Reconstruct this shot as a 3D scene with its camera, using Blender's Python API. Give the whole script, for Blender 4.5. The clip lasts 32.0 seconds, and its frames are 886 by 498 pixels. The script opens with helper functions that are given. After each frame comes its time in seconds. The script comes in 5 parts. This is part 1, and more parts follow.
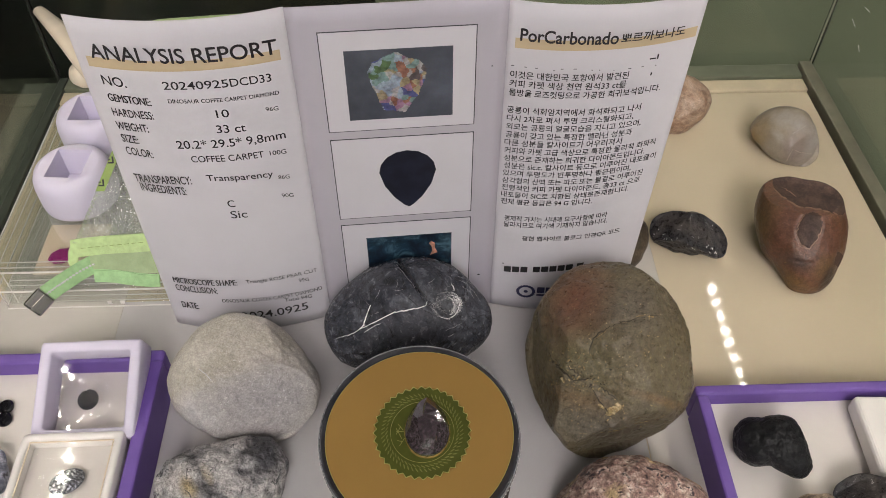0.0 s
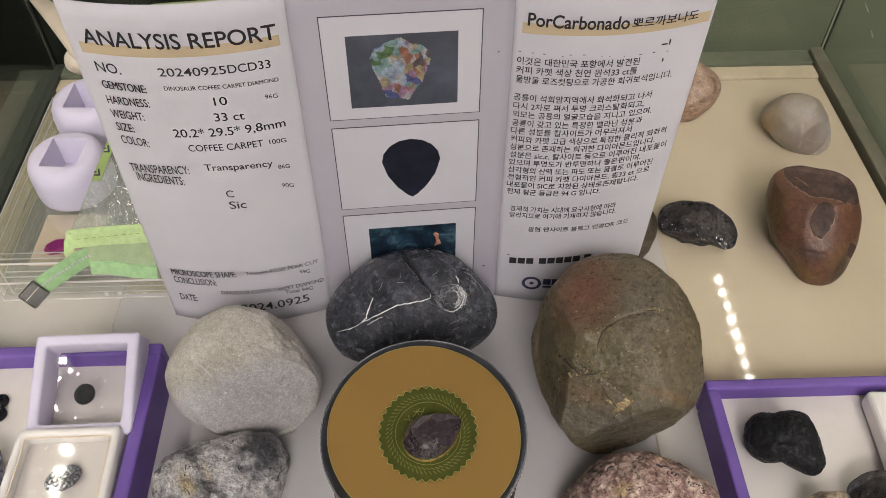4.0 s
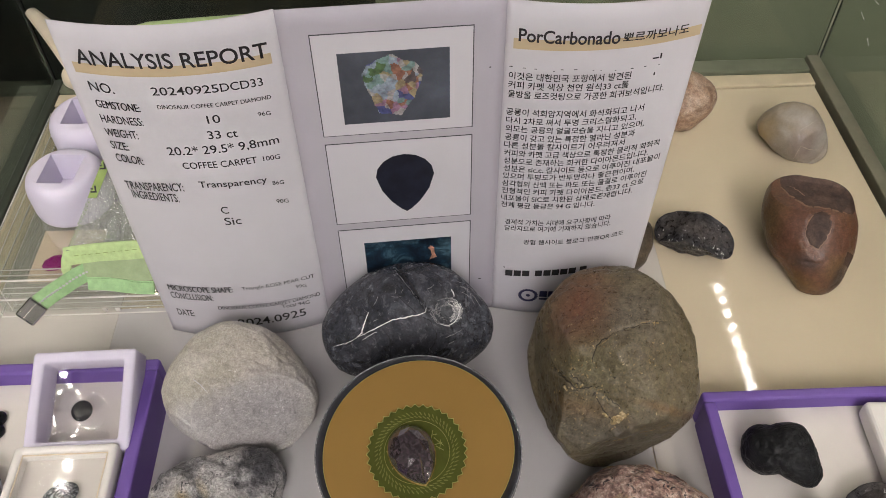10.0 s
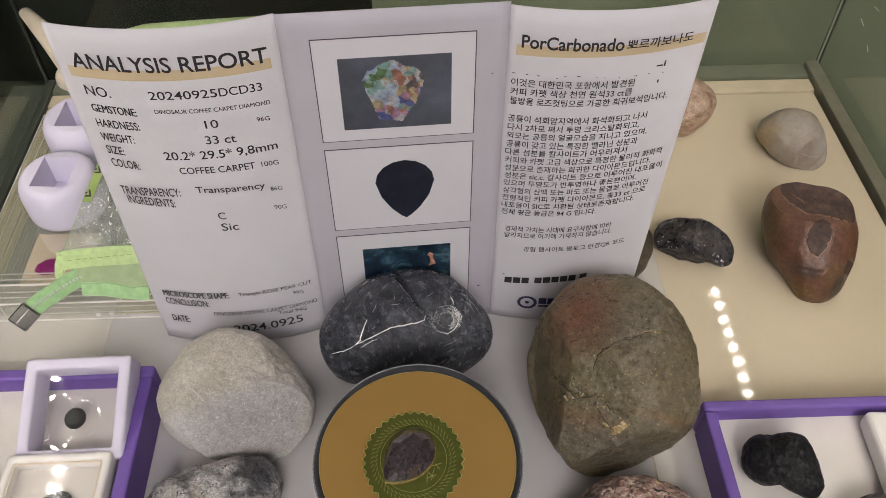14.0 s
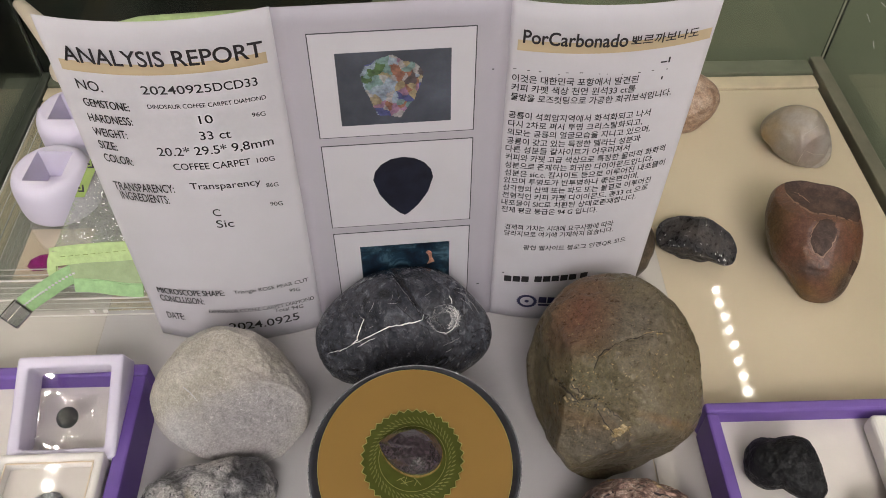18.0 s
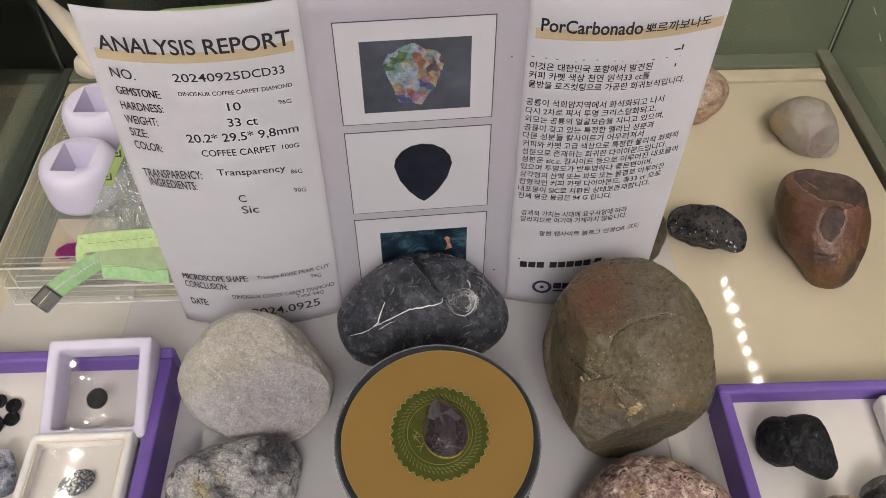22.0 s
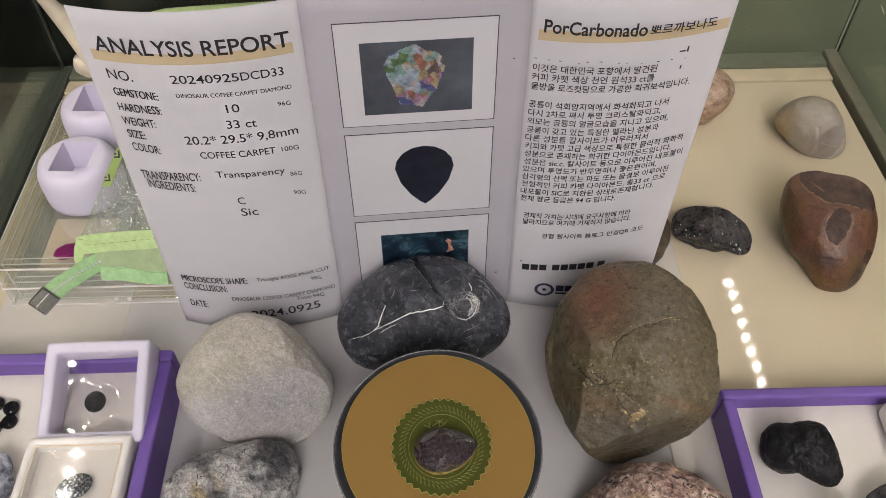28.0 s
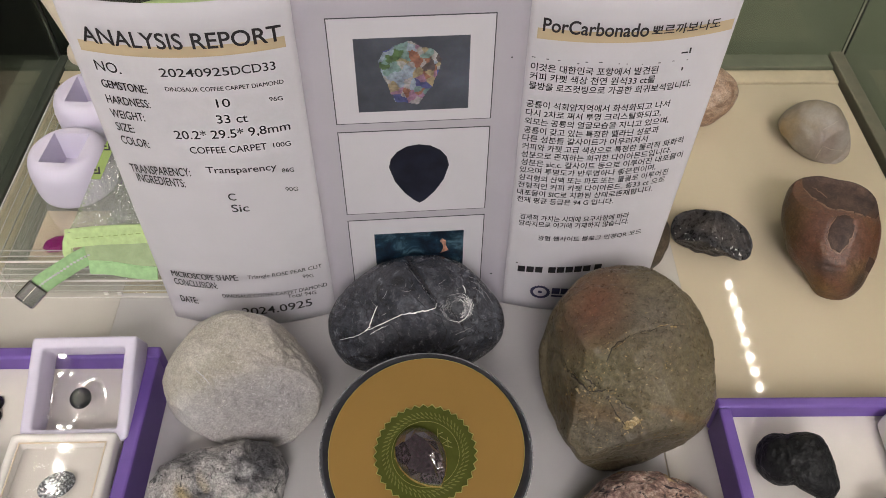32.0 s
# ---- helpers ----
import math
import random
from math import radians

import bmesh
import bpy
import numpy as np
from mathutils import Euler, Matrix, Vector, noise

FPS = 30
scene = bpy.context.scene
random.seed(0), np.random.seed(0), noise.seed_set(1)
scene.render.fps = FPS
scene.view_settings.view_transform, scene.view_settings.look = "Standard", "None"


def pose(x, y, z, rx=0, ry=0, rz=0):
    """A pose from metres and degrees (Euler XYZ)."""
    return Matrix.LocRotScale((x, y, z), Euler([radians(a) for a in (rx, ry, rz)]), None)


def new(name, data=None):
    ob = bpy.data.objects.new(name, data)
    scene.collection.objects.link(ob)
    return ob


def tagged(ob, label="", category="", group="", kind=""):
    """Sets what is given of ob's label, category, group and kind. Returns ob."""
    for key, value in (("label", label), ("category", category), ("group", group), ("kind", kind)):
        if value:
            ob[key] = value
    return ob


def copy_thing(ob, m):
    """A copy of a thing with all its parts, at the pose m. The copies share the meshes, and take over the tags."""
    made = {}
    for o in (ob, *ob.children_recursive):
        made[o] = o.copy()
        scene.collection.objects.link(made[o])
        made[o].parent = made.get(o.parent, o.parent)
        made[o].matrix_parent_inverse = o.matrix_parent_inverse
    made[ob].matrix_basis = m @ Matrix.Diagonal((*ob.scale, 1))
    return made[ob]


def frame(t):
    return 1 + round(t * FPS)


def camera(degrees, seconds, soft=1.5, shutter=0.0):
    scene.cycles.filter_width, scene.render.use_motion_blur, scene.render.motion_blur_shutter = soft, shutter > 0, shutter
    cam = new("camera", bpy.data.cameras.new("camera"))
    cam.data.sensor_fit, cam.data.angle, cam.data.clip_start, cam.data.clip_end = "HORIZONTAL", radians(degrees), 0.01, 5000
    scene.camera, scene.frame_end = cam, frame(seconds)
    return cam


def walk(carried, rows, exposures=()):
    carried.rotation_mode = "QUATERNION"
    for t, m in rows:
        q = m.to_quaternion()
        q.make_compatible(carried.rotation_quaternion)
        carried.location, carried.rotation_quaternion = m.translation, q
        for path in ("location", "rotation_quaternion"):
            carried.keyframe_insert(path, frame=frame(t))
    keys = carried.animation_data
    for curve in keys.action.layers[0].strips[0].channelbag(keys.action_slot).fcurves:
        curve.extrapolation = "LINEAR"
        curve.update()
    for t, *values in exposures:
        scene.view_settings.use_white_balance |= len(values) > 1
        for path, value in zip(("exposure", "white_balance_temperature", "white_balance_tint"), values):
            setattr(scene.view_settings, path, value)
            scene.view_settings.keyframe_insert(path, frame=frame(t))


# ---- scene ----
cam = camera(56.8, 32.0, 0.85)
METRES, EYE, TILT, LEAN, TURN = 0.2, 0.414, 0.0, 0.0, -2.0
ROWS = [
    (0.0, 0.0, 0.0, 0.0, 0.09, -47.98, -0.08),
    (0.5, -0.0008, 0.007, -0.0075, 0.09, -48.04, -0.12),
    (1.0, 0.003, 0.0178, -0.0093, 0.18, -48.05, -0.12),
    (1.5, -0.0027, 0.027, -0.0165, 0.26, -48.21, -0.13),
    (2.0, 0.0028, 0.0401, -0.0251, 0.24, -48.31, -0.14),
    (2.5, 0.0093, 0.0538, -0.0293, 0.22, -48.49, -0.11),
    (3.0, -0.0001, 0.0554, -0.0251, 0.23, -48.67, -0.05),
    (3.5, -0.0073, 0.0424, -0.0294, 0.2, -48.77, -0.04),
    (5.5, 0.0016, 0.066, -0.0404, 0.16, -49.02, 0.22),
    (6.0, 0.012, 0.0707, -0.0275, 0.17, -48.96, 0.27),
    (6.5, 0.0283, 0.0639, -0.0186, 0.2, -48.9, 0.32),
    (7.0, 0.0345, 0.0515, -0.0208, 0.22, -48.82, 0.35),
    (7.5, 0.0388, 0.043, -0.0226, 0.22, -48.65, 0.43),
    (8.0, 0.0314, 0.0455, -0.016, 0.21, -48.62, 0.51),
    (8.5, 0.0369, 0.0501, -0.0178, 0.17, -48.62, 0.57),
    (9.0, 0.0214, 0.0461, -0.0148, 0.11, -48.51, 0.58),
    (9.5, 0.016, 0.0522, -0.014, 0.05, -48.45, 0.6),
    (10.0, 0.0194, 0.0598, -0.0168, 0.02, -48.48, 0.58),
    (10.5, 0.0162, 0.0638, -0.0199, 0.03, -48.52, 0.53),
    (11.0, 0.0053, 0.0679, -0.0224, 0.01, -48.51, 0.46),
    (11.5, 0.0024, 0.0788, -0.0221, -0.04, -48.52, 0.43),
    (12.0, -0.0085, 0.0873, -0.0212, -0.14, -48.55, 0.31),
    (12.5, -0.0076, 0.0939, -0.0296, -0.16, -48.57, 0.17),
    (13.0, -0.0024, 0.0955, -0.0311, -0.15, -48.53, 0.04),
    (13.5, -0.0007, 0.0944, -0.0253, -0.13, -48.52, 0.0),
    (15.5, -0.0149, 0.0657, -0.0178, -0.12, -48.42, -0.17),
    (16.0, -0.0287, 0.0619, -0.0196, -0.1, -48.55, -0.18),
    (16.5, -0.038, 0.0703, -0.0296, -0.06, -48.6, -0.25),
    (17.0, -0.0346, 0.0971, -0.0285, -0.05, -48.73, -0.31),
    (17.5, -0.0019, 0.1151, -0.04, 0.01, -48.87, -0.27),
    (18.0, 0.0016, 0.1241, -0.0391, 0.09, -48.99, -0.26),
    (18.5, 0.0025, 0.1234, -0.0449, 0.17, -49.08, -0.21),
    (19.0, -0.0044, 0.1236, -0.043, 0.21, -49.12, -0.07),
    (19.5, -0.01, 0.1194, -0.0376, 0.22, -49.15, 0.09),
    (20.0, -0.0128, 0.1115, -0.032, 0.16, -49.15, 0.12),
    (20.5, -0.0206, 0.0948, -0.0332, 0.14, -49.12, 0.16),
    (21.0, -0.0183, 0.0704, -0.0248, 0.12, -49.0, 0.16),
    (21.5, -0.0239, 0.0567, -0.0111, 0.13, -48.89, 0.13),
    (22.0, -0.0362, 0.0491, -0.026, 0.17, -48.79, 0.08),
    (22.5, -0.0569, 0.0446, -0.0237, 0.24, -48.66, -0.0),
    (23.0, -0.0596, 0.0539, -0.0136, 0.3, -48.52, -0.04),
    (23.5, -0.0477, 0.0692, -0.0188, 0.39, -48.57, 0.03),
    (24.0, -0.0406, 0.0894, -0.0307, 0.46, -48.75, 0.09),
    (24.5, -0.0283, 0.1108, -0.0507, 0.51, -49.01, 0.1),
    (25.0, -0.0152, 0.131, -0.061, 0.54, -49.2, 0.09),
    (25.5, -0.0116, 0.1294, -0.0644, 0.59, -49.26, 0.13),
    (27.5, -0.0177, 0.1008, -0.0391, 0.57, -49.28, 0.18),
    (28.0, -0.0305, 0.0822, -0.0291, 0.46, -49.18, 0.15),
    (28.5, -0.0397, 0.0729, -0.0305, 0.37, -49.01, 0.06),
    (29.0, -0.0613, 0.0654, -0.0119, 0.3, -48.76, -0.06),
    (29.5, -0.074, 0.0707, 0.0097, 0.07, -48.59, -0.17),
    (30.0, -0.1043, 0.0822, -0.0106, -0.19, -48.74, -0.58),
    (30.5, -0.0658, 0.1195, -0.0375, 0.39, -48.95, -0.8),
    (31.0, -0.0368, 0.1127, -0.0499, 1.19, -49.28, -0.76),
    (31.5, -0.0162, 0.1264, -0.0591, 1.45, -49.56, -0.56),
    (32.0, -0.0085, 0.1216, -0.0483, 1.39, -49.59, -0.42),
]
walk(cam, [(t, pose(0, 0, EYE, TILT, LEAN, TURN) @ pose(METRES * x, METRES * y, METRES * z, 90 + pitch, roll, yaw)) for t, x, y, z, yaw, pitch, roll in ROWS])

from mathutils.bvhtree import BVHTree

# ---- world, light ----
world = bpy.data.worlds.new("room_air")
scene.world = world
world.use_nodes = True
world.node_tree.nodes["Background"].inputs[0].default_value = (0.9, 0.95, 1.0, 1)
world.node_tree.nodes["Background"].inputs[1].default_value = 0.02
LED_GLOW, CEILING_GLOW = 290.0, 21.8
scene.view_settings.exposure = -0.55


# ---- materials ----
def nodes_of(name):
    m = bpy.data.materials.new(name)
    m.use_nodes = True
    t = m.node_tree
    return m, t.nodes, t.links, t.nodes["Principled BSDF"]


def coords(N, L, scale, detail=6.0, distortion=0.0, rough=0.55, kind="ShaderNodeTexNoise"):
    tc = N.new("ShaderNodeTexCoord")
    n = N.new(kind)
    n.inputs["Scale"].default_value = scale
    if kind == "ShaderNodeTexNoise":
        n.inputs["Detail"].default_value = detail
        n.inputs["Distortion"].default_value = distortion
        n.inputs["Roughness"].default_value = rough
    L.new(tc.outputs["Object"], n.inputs["Vector"])
    return n


def ramp(N, L, src, stops):
    r = N.new("ShaderNodeValToRGB")
    while len(r.color_ramp.elements) < len(stops):
        r.color_ramp.elements.new(0.5)
    for e, (p, c) in zip(r.color_ramp.elements, stops):
        e.position = p
        e.color = (*c, 1) if len(c) == 3 else c
    L.new(src, r.inputs[0])
    return r.outputs[0]


def mix(N, L, kind, fac, a, b):
    m = N.new("ShaderNodeMix")
    m.data_type, m.blend_type = "RGBA", kind
    if isinstance(fac, (int, float)):
        m.inputs[0].default_value = fac
    else:
        L.new(fac, m.inputs[0])
    for slot, v in ((6, a), (7, b)):
        if isinstance(v, tuple):
            m.inputs[slot].default_value = (*v, 1)
        else:
            L.new(v, m.inputs[slot])
    return m.outputs[2]


def relief(N, L, bsdf, src, strength, distance=0.001):
    b = N.new("ShaderNodeBump")
    b.inputs["Strength"].default_value = strength
    b.inputs["Distance"].default_value = distance
    L.new(src, b.inputs["Height"])
    L.new(b.outputs[0], bsdf.inputs["Normal"])


def plain(name, color, rough=0.5, metal=0.0, var=0.08, scale=60, bump=0.15, bump_scale=900, coat=0.0, sub=0.0):
    m, N, L, p = nodes_of(name)
    big = coords(N, L, scale, 4)
    fine = coords(N, L, bump_scale, 3)
    lo, hi = tuple(c * (1 - var) for c in color), tuple(min(1, c * (1 + var)) for c in color)
    c1 = ramp(N, L, big.outputs[0], [(0.3, lo), (0.7, hi)])
    c2 = mix(N, L, "MULTIPLY", 0.5 * var + 0.04, c1, fine.outputs["Color"])
    L.new(c2, p.inputs["Base Color"])
    p.inputs["Roughness"].default_value = rough
    p.inputs["Metallic"].default_value = metal
    p.inputs["Coat Weight"].default_value = coat
    p.inputs["Coat Roughness"].default_value = 0.08
    if sub:
        p.inputs["Subsurface Weight"].default_value = sub
        p.inputs["Subsurface Radius"].default_value = (0.01, 0.01, 0.01)
    if bump:
        relief(N, L, p, fine.outputs[0], bump, 0.0003)
    return m


def blot(N, L, x, y, rx, ry, soft, wobble):
    """A patch of a stone's face about (x, y) mm, rx by ry mm, with a soft and uneven edge."""
    place = N.new("ShaderNodeAttribute")
    place.attribute_name = "face"
    off = N.new("ShaderNodeVectorMath")
    off.operation = "SUBTRACT"
    off.inputs[1].default_value = (x / 1000, y / 1000, 0)
    L.new(place.outputs["Vector"], off.inputs[0])
    shrink = N.new("ShaderNodeVectorMath")
    shrink.operation = "MULTIPLY"
    shrink.inputs[1].default_value = (500 / rx, 500 / ry, 0)
    L.new(off.outputs[0], shrink.inputs[0])
    far = N.new("ShaderNodeVectorMath")
    far.operation = "LENGTH"
    L.new(shrink.outputs[0], far.inputs[0])
    uneven = N.new("ShaderNodeMath")
    uneven.operation = "MULTIPLY_ADD"
    L.new(coords(N, L, 130, 7, 0.4, 0.65).outputs[0], uneven.inputs[0])
    uneven.inputs[1].default_value = wobble
    L.new(far.outputs["Value"], uneven.inputs[2])
    mid = 0.5 + 0.5 * wobble
    return ramp(N, L, uneven.outputs[0], [(max(0.0, mid * (1 - soft)), (1, 1, 1)), (min(1.0, mid * (1 + soft)), (0, 0, 0))])


def rock(name, stops, scale=40, distortion=0.6, speck=None, veins=None, patch=None, rough=0.5, bump=0.5, bump_scale=160, depth=0.001, coat=0.0, sub=0.0, fine_mix=0.6, flake=0.0, flake_scale=200, grit=0.4, blots=(), ior=1.45):
    m, N, L, p = nodes_of(name)
    base = ramp(N, L, coords(N, L, scale, 9, distortion, 0.62).outputs[0], [(0.5 + (a - 0.5) * 0.5, c) for a, c in stops])
    if patch:
        colour, pscale, lo, hi = patch
        lo, hi = 0.5 + (lo - 0.5) * 0.7, 0.5 + (hi - 0.5) * 0.7
        f = ramp(N, L, coords(N, L, pscale, 4, 0.4).outputs[0], [(lo, (0, 0, 0)), (hi, (1, 1, 1))])
        base = mix(N, L, "MIX", f, base, colour)
    for colour, x, y, rx, ry, soft, wobble in blots:
        base = mix(N, L, "MIX", blot(N, L, x, y, rx, ry, soft, wobble), base, colour)
    if speck:
        colour, sscale, lo, hi = speck
        lo, hi = 0.5 + (lo - 0.5) * 0.75, 0.5 + (hi - 0.5) * 0.75
        f = ramp(N, L, coords(N, L, sscale, 5, 1.0, 0.7).outputs[0], [(lo, (0, 0, 0)), (hi, (1, 1, 1))])
        base = mix(N, L, "MIX", f, base, colour)
    if veins:
        colour, vscale, width = veins
        n = coords(N, L, vscale, 3, 1.5)
        f = ramp(N, L, n.outputs[0], [(0.5 - width, (0, 0, 0)), (0.5, (1, 1, 1)), (0.5 + width, (0, 0, 0))])
        base = mix(N, L, "MIX", f, base, colour)
    fine = coords(N, L, bump_scale, 10, 0.5, 0.65)
    base = mix(N, L, "OVERLAY", fine_mix, base, ramp(N, L, fine.outputs[0], [(0.38, (0.22, 0.22, 0.22)), (0.62, (0.78, 0.78, 0.78))]))
    if grit:
        dust = coords(N, L, 1100, 3, 0.0, 0.7)
        base = mix(N, L, "OVERLAY", grit, base, ramp(N, L, dust.outputs[0], [(0.36, (0.15, 0.15, 0.15)), (0.5, (0.5, 0.5, 0.5)), (0.64, (0.88, 0.88, 0.88))]))
    L.new(base, p.inputs["Base Color"])
    r = ramp(N, L, fine.outputs[0], [(0.3, (max(0, rough - 0.12),) * 3), (0.7, (min(1, rough + 0.12),) * 3)])
    L.new(r, p.inputs["Roughness"])
    p.inputs["IOR"].default_value = ior
    p.inputs["Coat Weight"].default_value = coat
    p.inputs["Coat Roughness"].default_value = 0.15
    if sub:
        p.inputs["Subsurface Weight"].default_value = sub
        p.inputs["Subsurface Radius"].default_value = (0.012, 0.011, 0.01)
    height = fine.outputs[0]
    if flake:
        tc = N.new("ShaderNodeTexCoord")
        warp = mix(N, L, "LINEAR_LIGHT", 0.012, tc.outputs["Object"], coords(N, L, flake_scale * 0.8, 4).outputs["Color"])
        cell = N.new("ShaderNodeTexVoronoi")
        cell.inputs["Scale"].default_value = flake_scale
        L.new(warp, cell.inputs["Vector"])
        add = N.new("ShaderNodeMath")
        add.operation = "MULTIPLY_ADD"
        L.new(cell.outputs["Distance"], add.inputs[0])
        add.inputs[1].default_value = flake
        L.new(height, add.inputs[2])
        height = add.outputs[0]
    relief(N, L, p, height, bump, depth)
    return m


def clear(name, color=(1, 1, 1), rough=0.02, ior=1.45, wrinkle=0.0, wscale=60):
    m, N, L, p = nodes_of(name)
    p.inputs["Base Color"].default_value = (*color, 1)
    p.inputs["Transmission Weight"].default_value = 1
    p.inputs["Roughness"].default_value = rough
    p.inputs["IOR"].default_value = ior
    if wrinkle:
        relief(N, L, p, coords(N, L, wscale, 4, 2.0).outputs[0], wrinkle, 0.004)
    return m


def film_sheet(name, gloss_share, tint=0.0, crumple=0.0, rough=0.02):
    """A thin clear film: mostly see-through, with a mirror gloss on top."""
    m, N, L, p = nodes_of(name)
    see = N.new("ShaderNodeBsdfTransparent")
    gloss = N.new("ShaderNodeBsdfGlossy")
    gloss.inputs["Roughness"].default_value = rough
    both = N.new("ShaderNodeMixShader")
    both.inputs[0].default_value = gloss_share
    see.inputs[0].default_value = (1 - tint, 1 - 0.5 * tint, 1 - tint, 1)
    if crumple:
        b = N.new("ShaderNodeBump")
        b.inputs["Strength"].default_value = crumple
        b.inputs["Distance"].default_value = 0.012
        L.new(coords(N, L, 70, 3, 1.5, 0.6).outputs[0], b.inputs["Height"])
        L.new(b.outputs[0], gloss.inputs["Normal"])
    L.new(see.outputs[0], both.inputs[1])
    L.new(gloss.outputs[0], both.inputs[2])
    if crumple:
        haze = N.new("ShaderNodeBsdfDiffuse")
        haze.inputs[0].default_value = (0.72, 0.76, 0.68, 1)
        milky = N.new("ShaderNodeMixShader")
        milky.inputs[0].default_value = 0.18 * crumple
        L.new(both.outputs[0], milky.inputs[1])
        L.new(haze.outputs[0], milky.inputs[2])
        both = milky
    L.new(both.outputs[0], N["Material Output"].inputs["Surface"])
    return m


def glow(name, color, strength):
    m, N, L, p = nodes_of(name)
    p.inputs["Base Color"].default_value = (0.8, 0.8, 0.8, 1)
    p.inputs["Emission Color"].default_value = (*color, 1)
    p.inputs["Emission Strength"].default_value = strength
    return m


M = {}
M["board"] = plain("cream_acrylic", (0.62, 0.535, 0.385), 0.05, var=0.03, scale=9, bump=0.04, bump_scale=420)
M["sheet"] = plain("white_sheet", (0.51, 0.493, 0.49), 0.4, var=0.03, scale=30)
M["sheet_cream"] = plain("off_white_sheet", (0.58, 0.55, 0.50), 0.25, var=0.03, scale=30)
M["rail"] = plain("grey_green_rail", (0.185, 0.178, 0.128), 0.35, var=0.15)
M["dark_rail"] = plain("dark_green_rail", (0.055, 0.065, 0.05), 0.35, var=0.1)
M["ledge"] = plain("cream_ledge", (0.62, 0.53, 0.37), 0.4)
M["glass"] = clear("green_glass", (0.62, 0.72, 0.62), 0.03)
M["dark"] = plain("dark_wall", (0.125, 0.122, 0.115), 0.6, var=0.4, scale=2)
M["olive_panel"] = plain("olive_grey_panel", (0.36, 0.36, 0.265), 0.4, var=0.2, scale=5)
M["room_floor"] = plain("dark_floor", (0.05, 0.05, 0.045), 0.4, var=0.3, scale=4)
M["plinth"] = plain("grey_plinth", (0.16, 0.16, 0.14), 0.5)
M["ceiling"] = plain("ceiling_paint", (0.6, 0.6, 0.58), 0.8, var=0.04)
M["lamp"] = glow("fill_diffuser", (1.0, 0.925, 0.92), CEILING_GLOW)
M["led"] = glow("led_chip", (1.0, 0.91, 0.80), LED_GLOW)
M["strip"] = plain("led_strip", (0.5, 0.5, 0.48), 0.5)
M["paper"] = plain("white_paper", (0.605, 0.59, 0.63), 0.55, var=0.02, scale=40, bump=0.1)
M["lilac_print"] = plain("lilac_print", (0.455, 0.435, 0.49), 0.5, var=0.03, scale=30, bump=0.1)
M["band"] = plain("beige_print", (0.55, 0.44, 0.28), 0.5, var=0.05, bump=0.05)
M["ink"] = plain("black_ink", (0.012, 0.011, 0.014), 0.5, var=0.1, bump=0)
M["grey_ink"] = plain("grey_ink", (0.05, 0.05, 0.06), 0.5, var=0.1, bump=0)
M["navy"] = plain("navy_ink", (0.02, 0.02, 0.08), 0.5, bump=0)
M["photo_dark"] = plain("photo_slate", (0.070, 0.081, 0.108), 0.4, var=0.45, scale=40, bump=0)
M["photo_sea"] = rock("photo_sea", [(0.3, (0.006, 0.012, 0.025)), (0.55, (0.012, 0.035, 0.06)), (0.75, (0.06, 0.12, 0.16))], 90, 0.8, rough=0.45, bump=0, grit=0.0)
M["flame"] = plain("photo_flame", (0.62, 0.30, 0.20), 0.4, var=0.5, scale=300, bump=0)
M["gem_photo"] = plain("photo_black", (0.014, 0.016, 0.030), 0.4, var=0.4, scale=100, bump=0)
M["purple"] = plain("purple_felt", (0.14, 0.075, 0.33), 0.55, var=0.1, scale=40, bump=0.2, bump_scale=1500)
M["lining"] = plain("white_lining", (0.66, 0.62, 0.58), 0.6, var=0.03)
M["lavender"] = plain("lavender_plastic", (0.62, 0.585, 0.71), 0.4, var=0.03, bump=0.05, sub=0.15)
M["white_plastic"] = plain("white_plastic", (0.76, 0.73, 0.70), 0.35, var=0.03, bump=0.05)
M["holder"] = plain("lilac_silicone", (0.66, 0.625, 0.76), 0.5, var=0.02, bump=0.03, sub=0.2)
M["film"] = film_sheet("clear_film", 0.08)
M["acrylic"] = film_sheet("clear_acrylic", 0.13, 0.03, 0.0, 0.04)
# Pale colour for painted glints on edges and beads, and for scratches.
M["frosted"] = plain("pale_glint_and_scratch", (0.80, 0.78, 0.74), 0.2, var=0.1, bump=0)
M["vinyl"] = film_sheet("crinkled_vinyl", 0.38, 0.03, 1.0, 0.09)
M["lid_film"] = film_sheet("scuffed_lid", 0.06, 0.0, 0.0, 0.06)
M["glass_edge"] = plain("green_glass_edge", (0.165, 0.180, 0.125), 0.3, var=0.12, scale=40)
M["lip"] = plain("rim_highlight", (0.26, 0.26, 0.275), 0.12, var=0.2, bump=0, coat=0.5)
M["jet"] = plain("polished_jet", (0.008, 0.008, 0.01), 0.12, bump=0)
M["galaxy"] = rock("speckled_slate", [(0.35, (0.02, 0.022, 0.028)), (0.55, (0.09, 0.095, 0.11)), (0.7, (0.5, 0.52, 0.55))], 900, 0.2, rough=0.15, bump=0.1)
M["magenta"] = plain("magenta_glass", (0.34, 0.03, 0.21), 0.08, var=0.3, scale=300, bump=0)
M["tan_card"] = plain("beige_card", (0.72, 0.60, 0.45), 0.5)
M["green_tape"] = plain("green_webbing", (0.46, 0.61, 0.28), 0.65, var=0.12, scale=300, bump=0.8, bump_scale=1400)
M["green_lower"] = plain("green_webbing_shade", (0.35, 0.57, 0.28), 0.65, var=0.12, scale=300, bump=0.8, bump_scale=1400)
M["green_print"] = plain("green_vinyl_print", (0.24, 0.34, 0.08), 0.35, var=0.1)
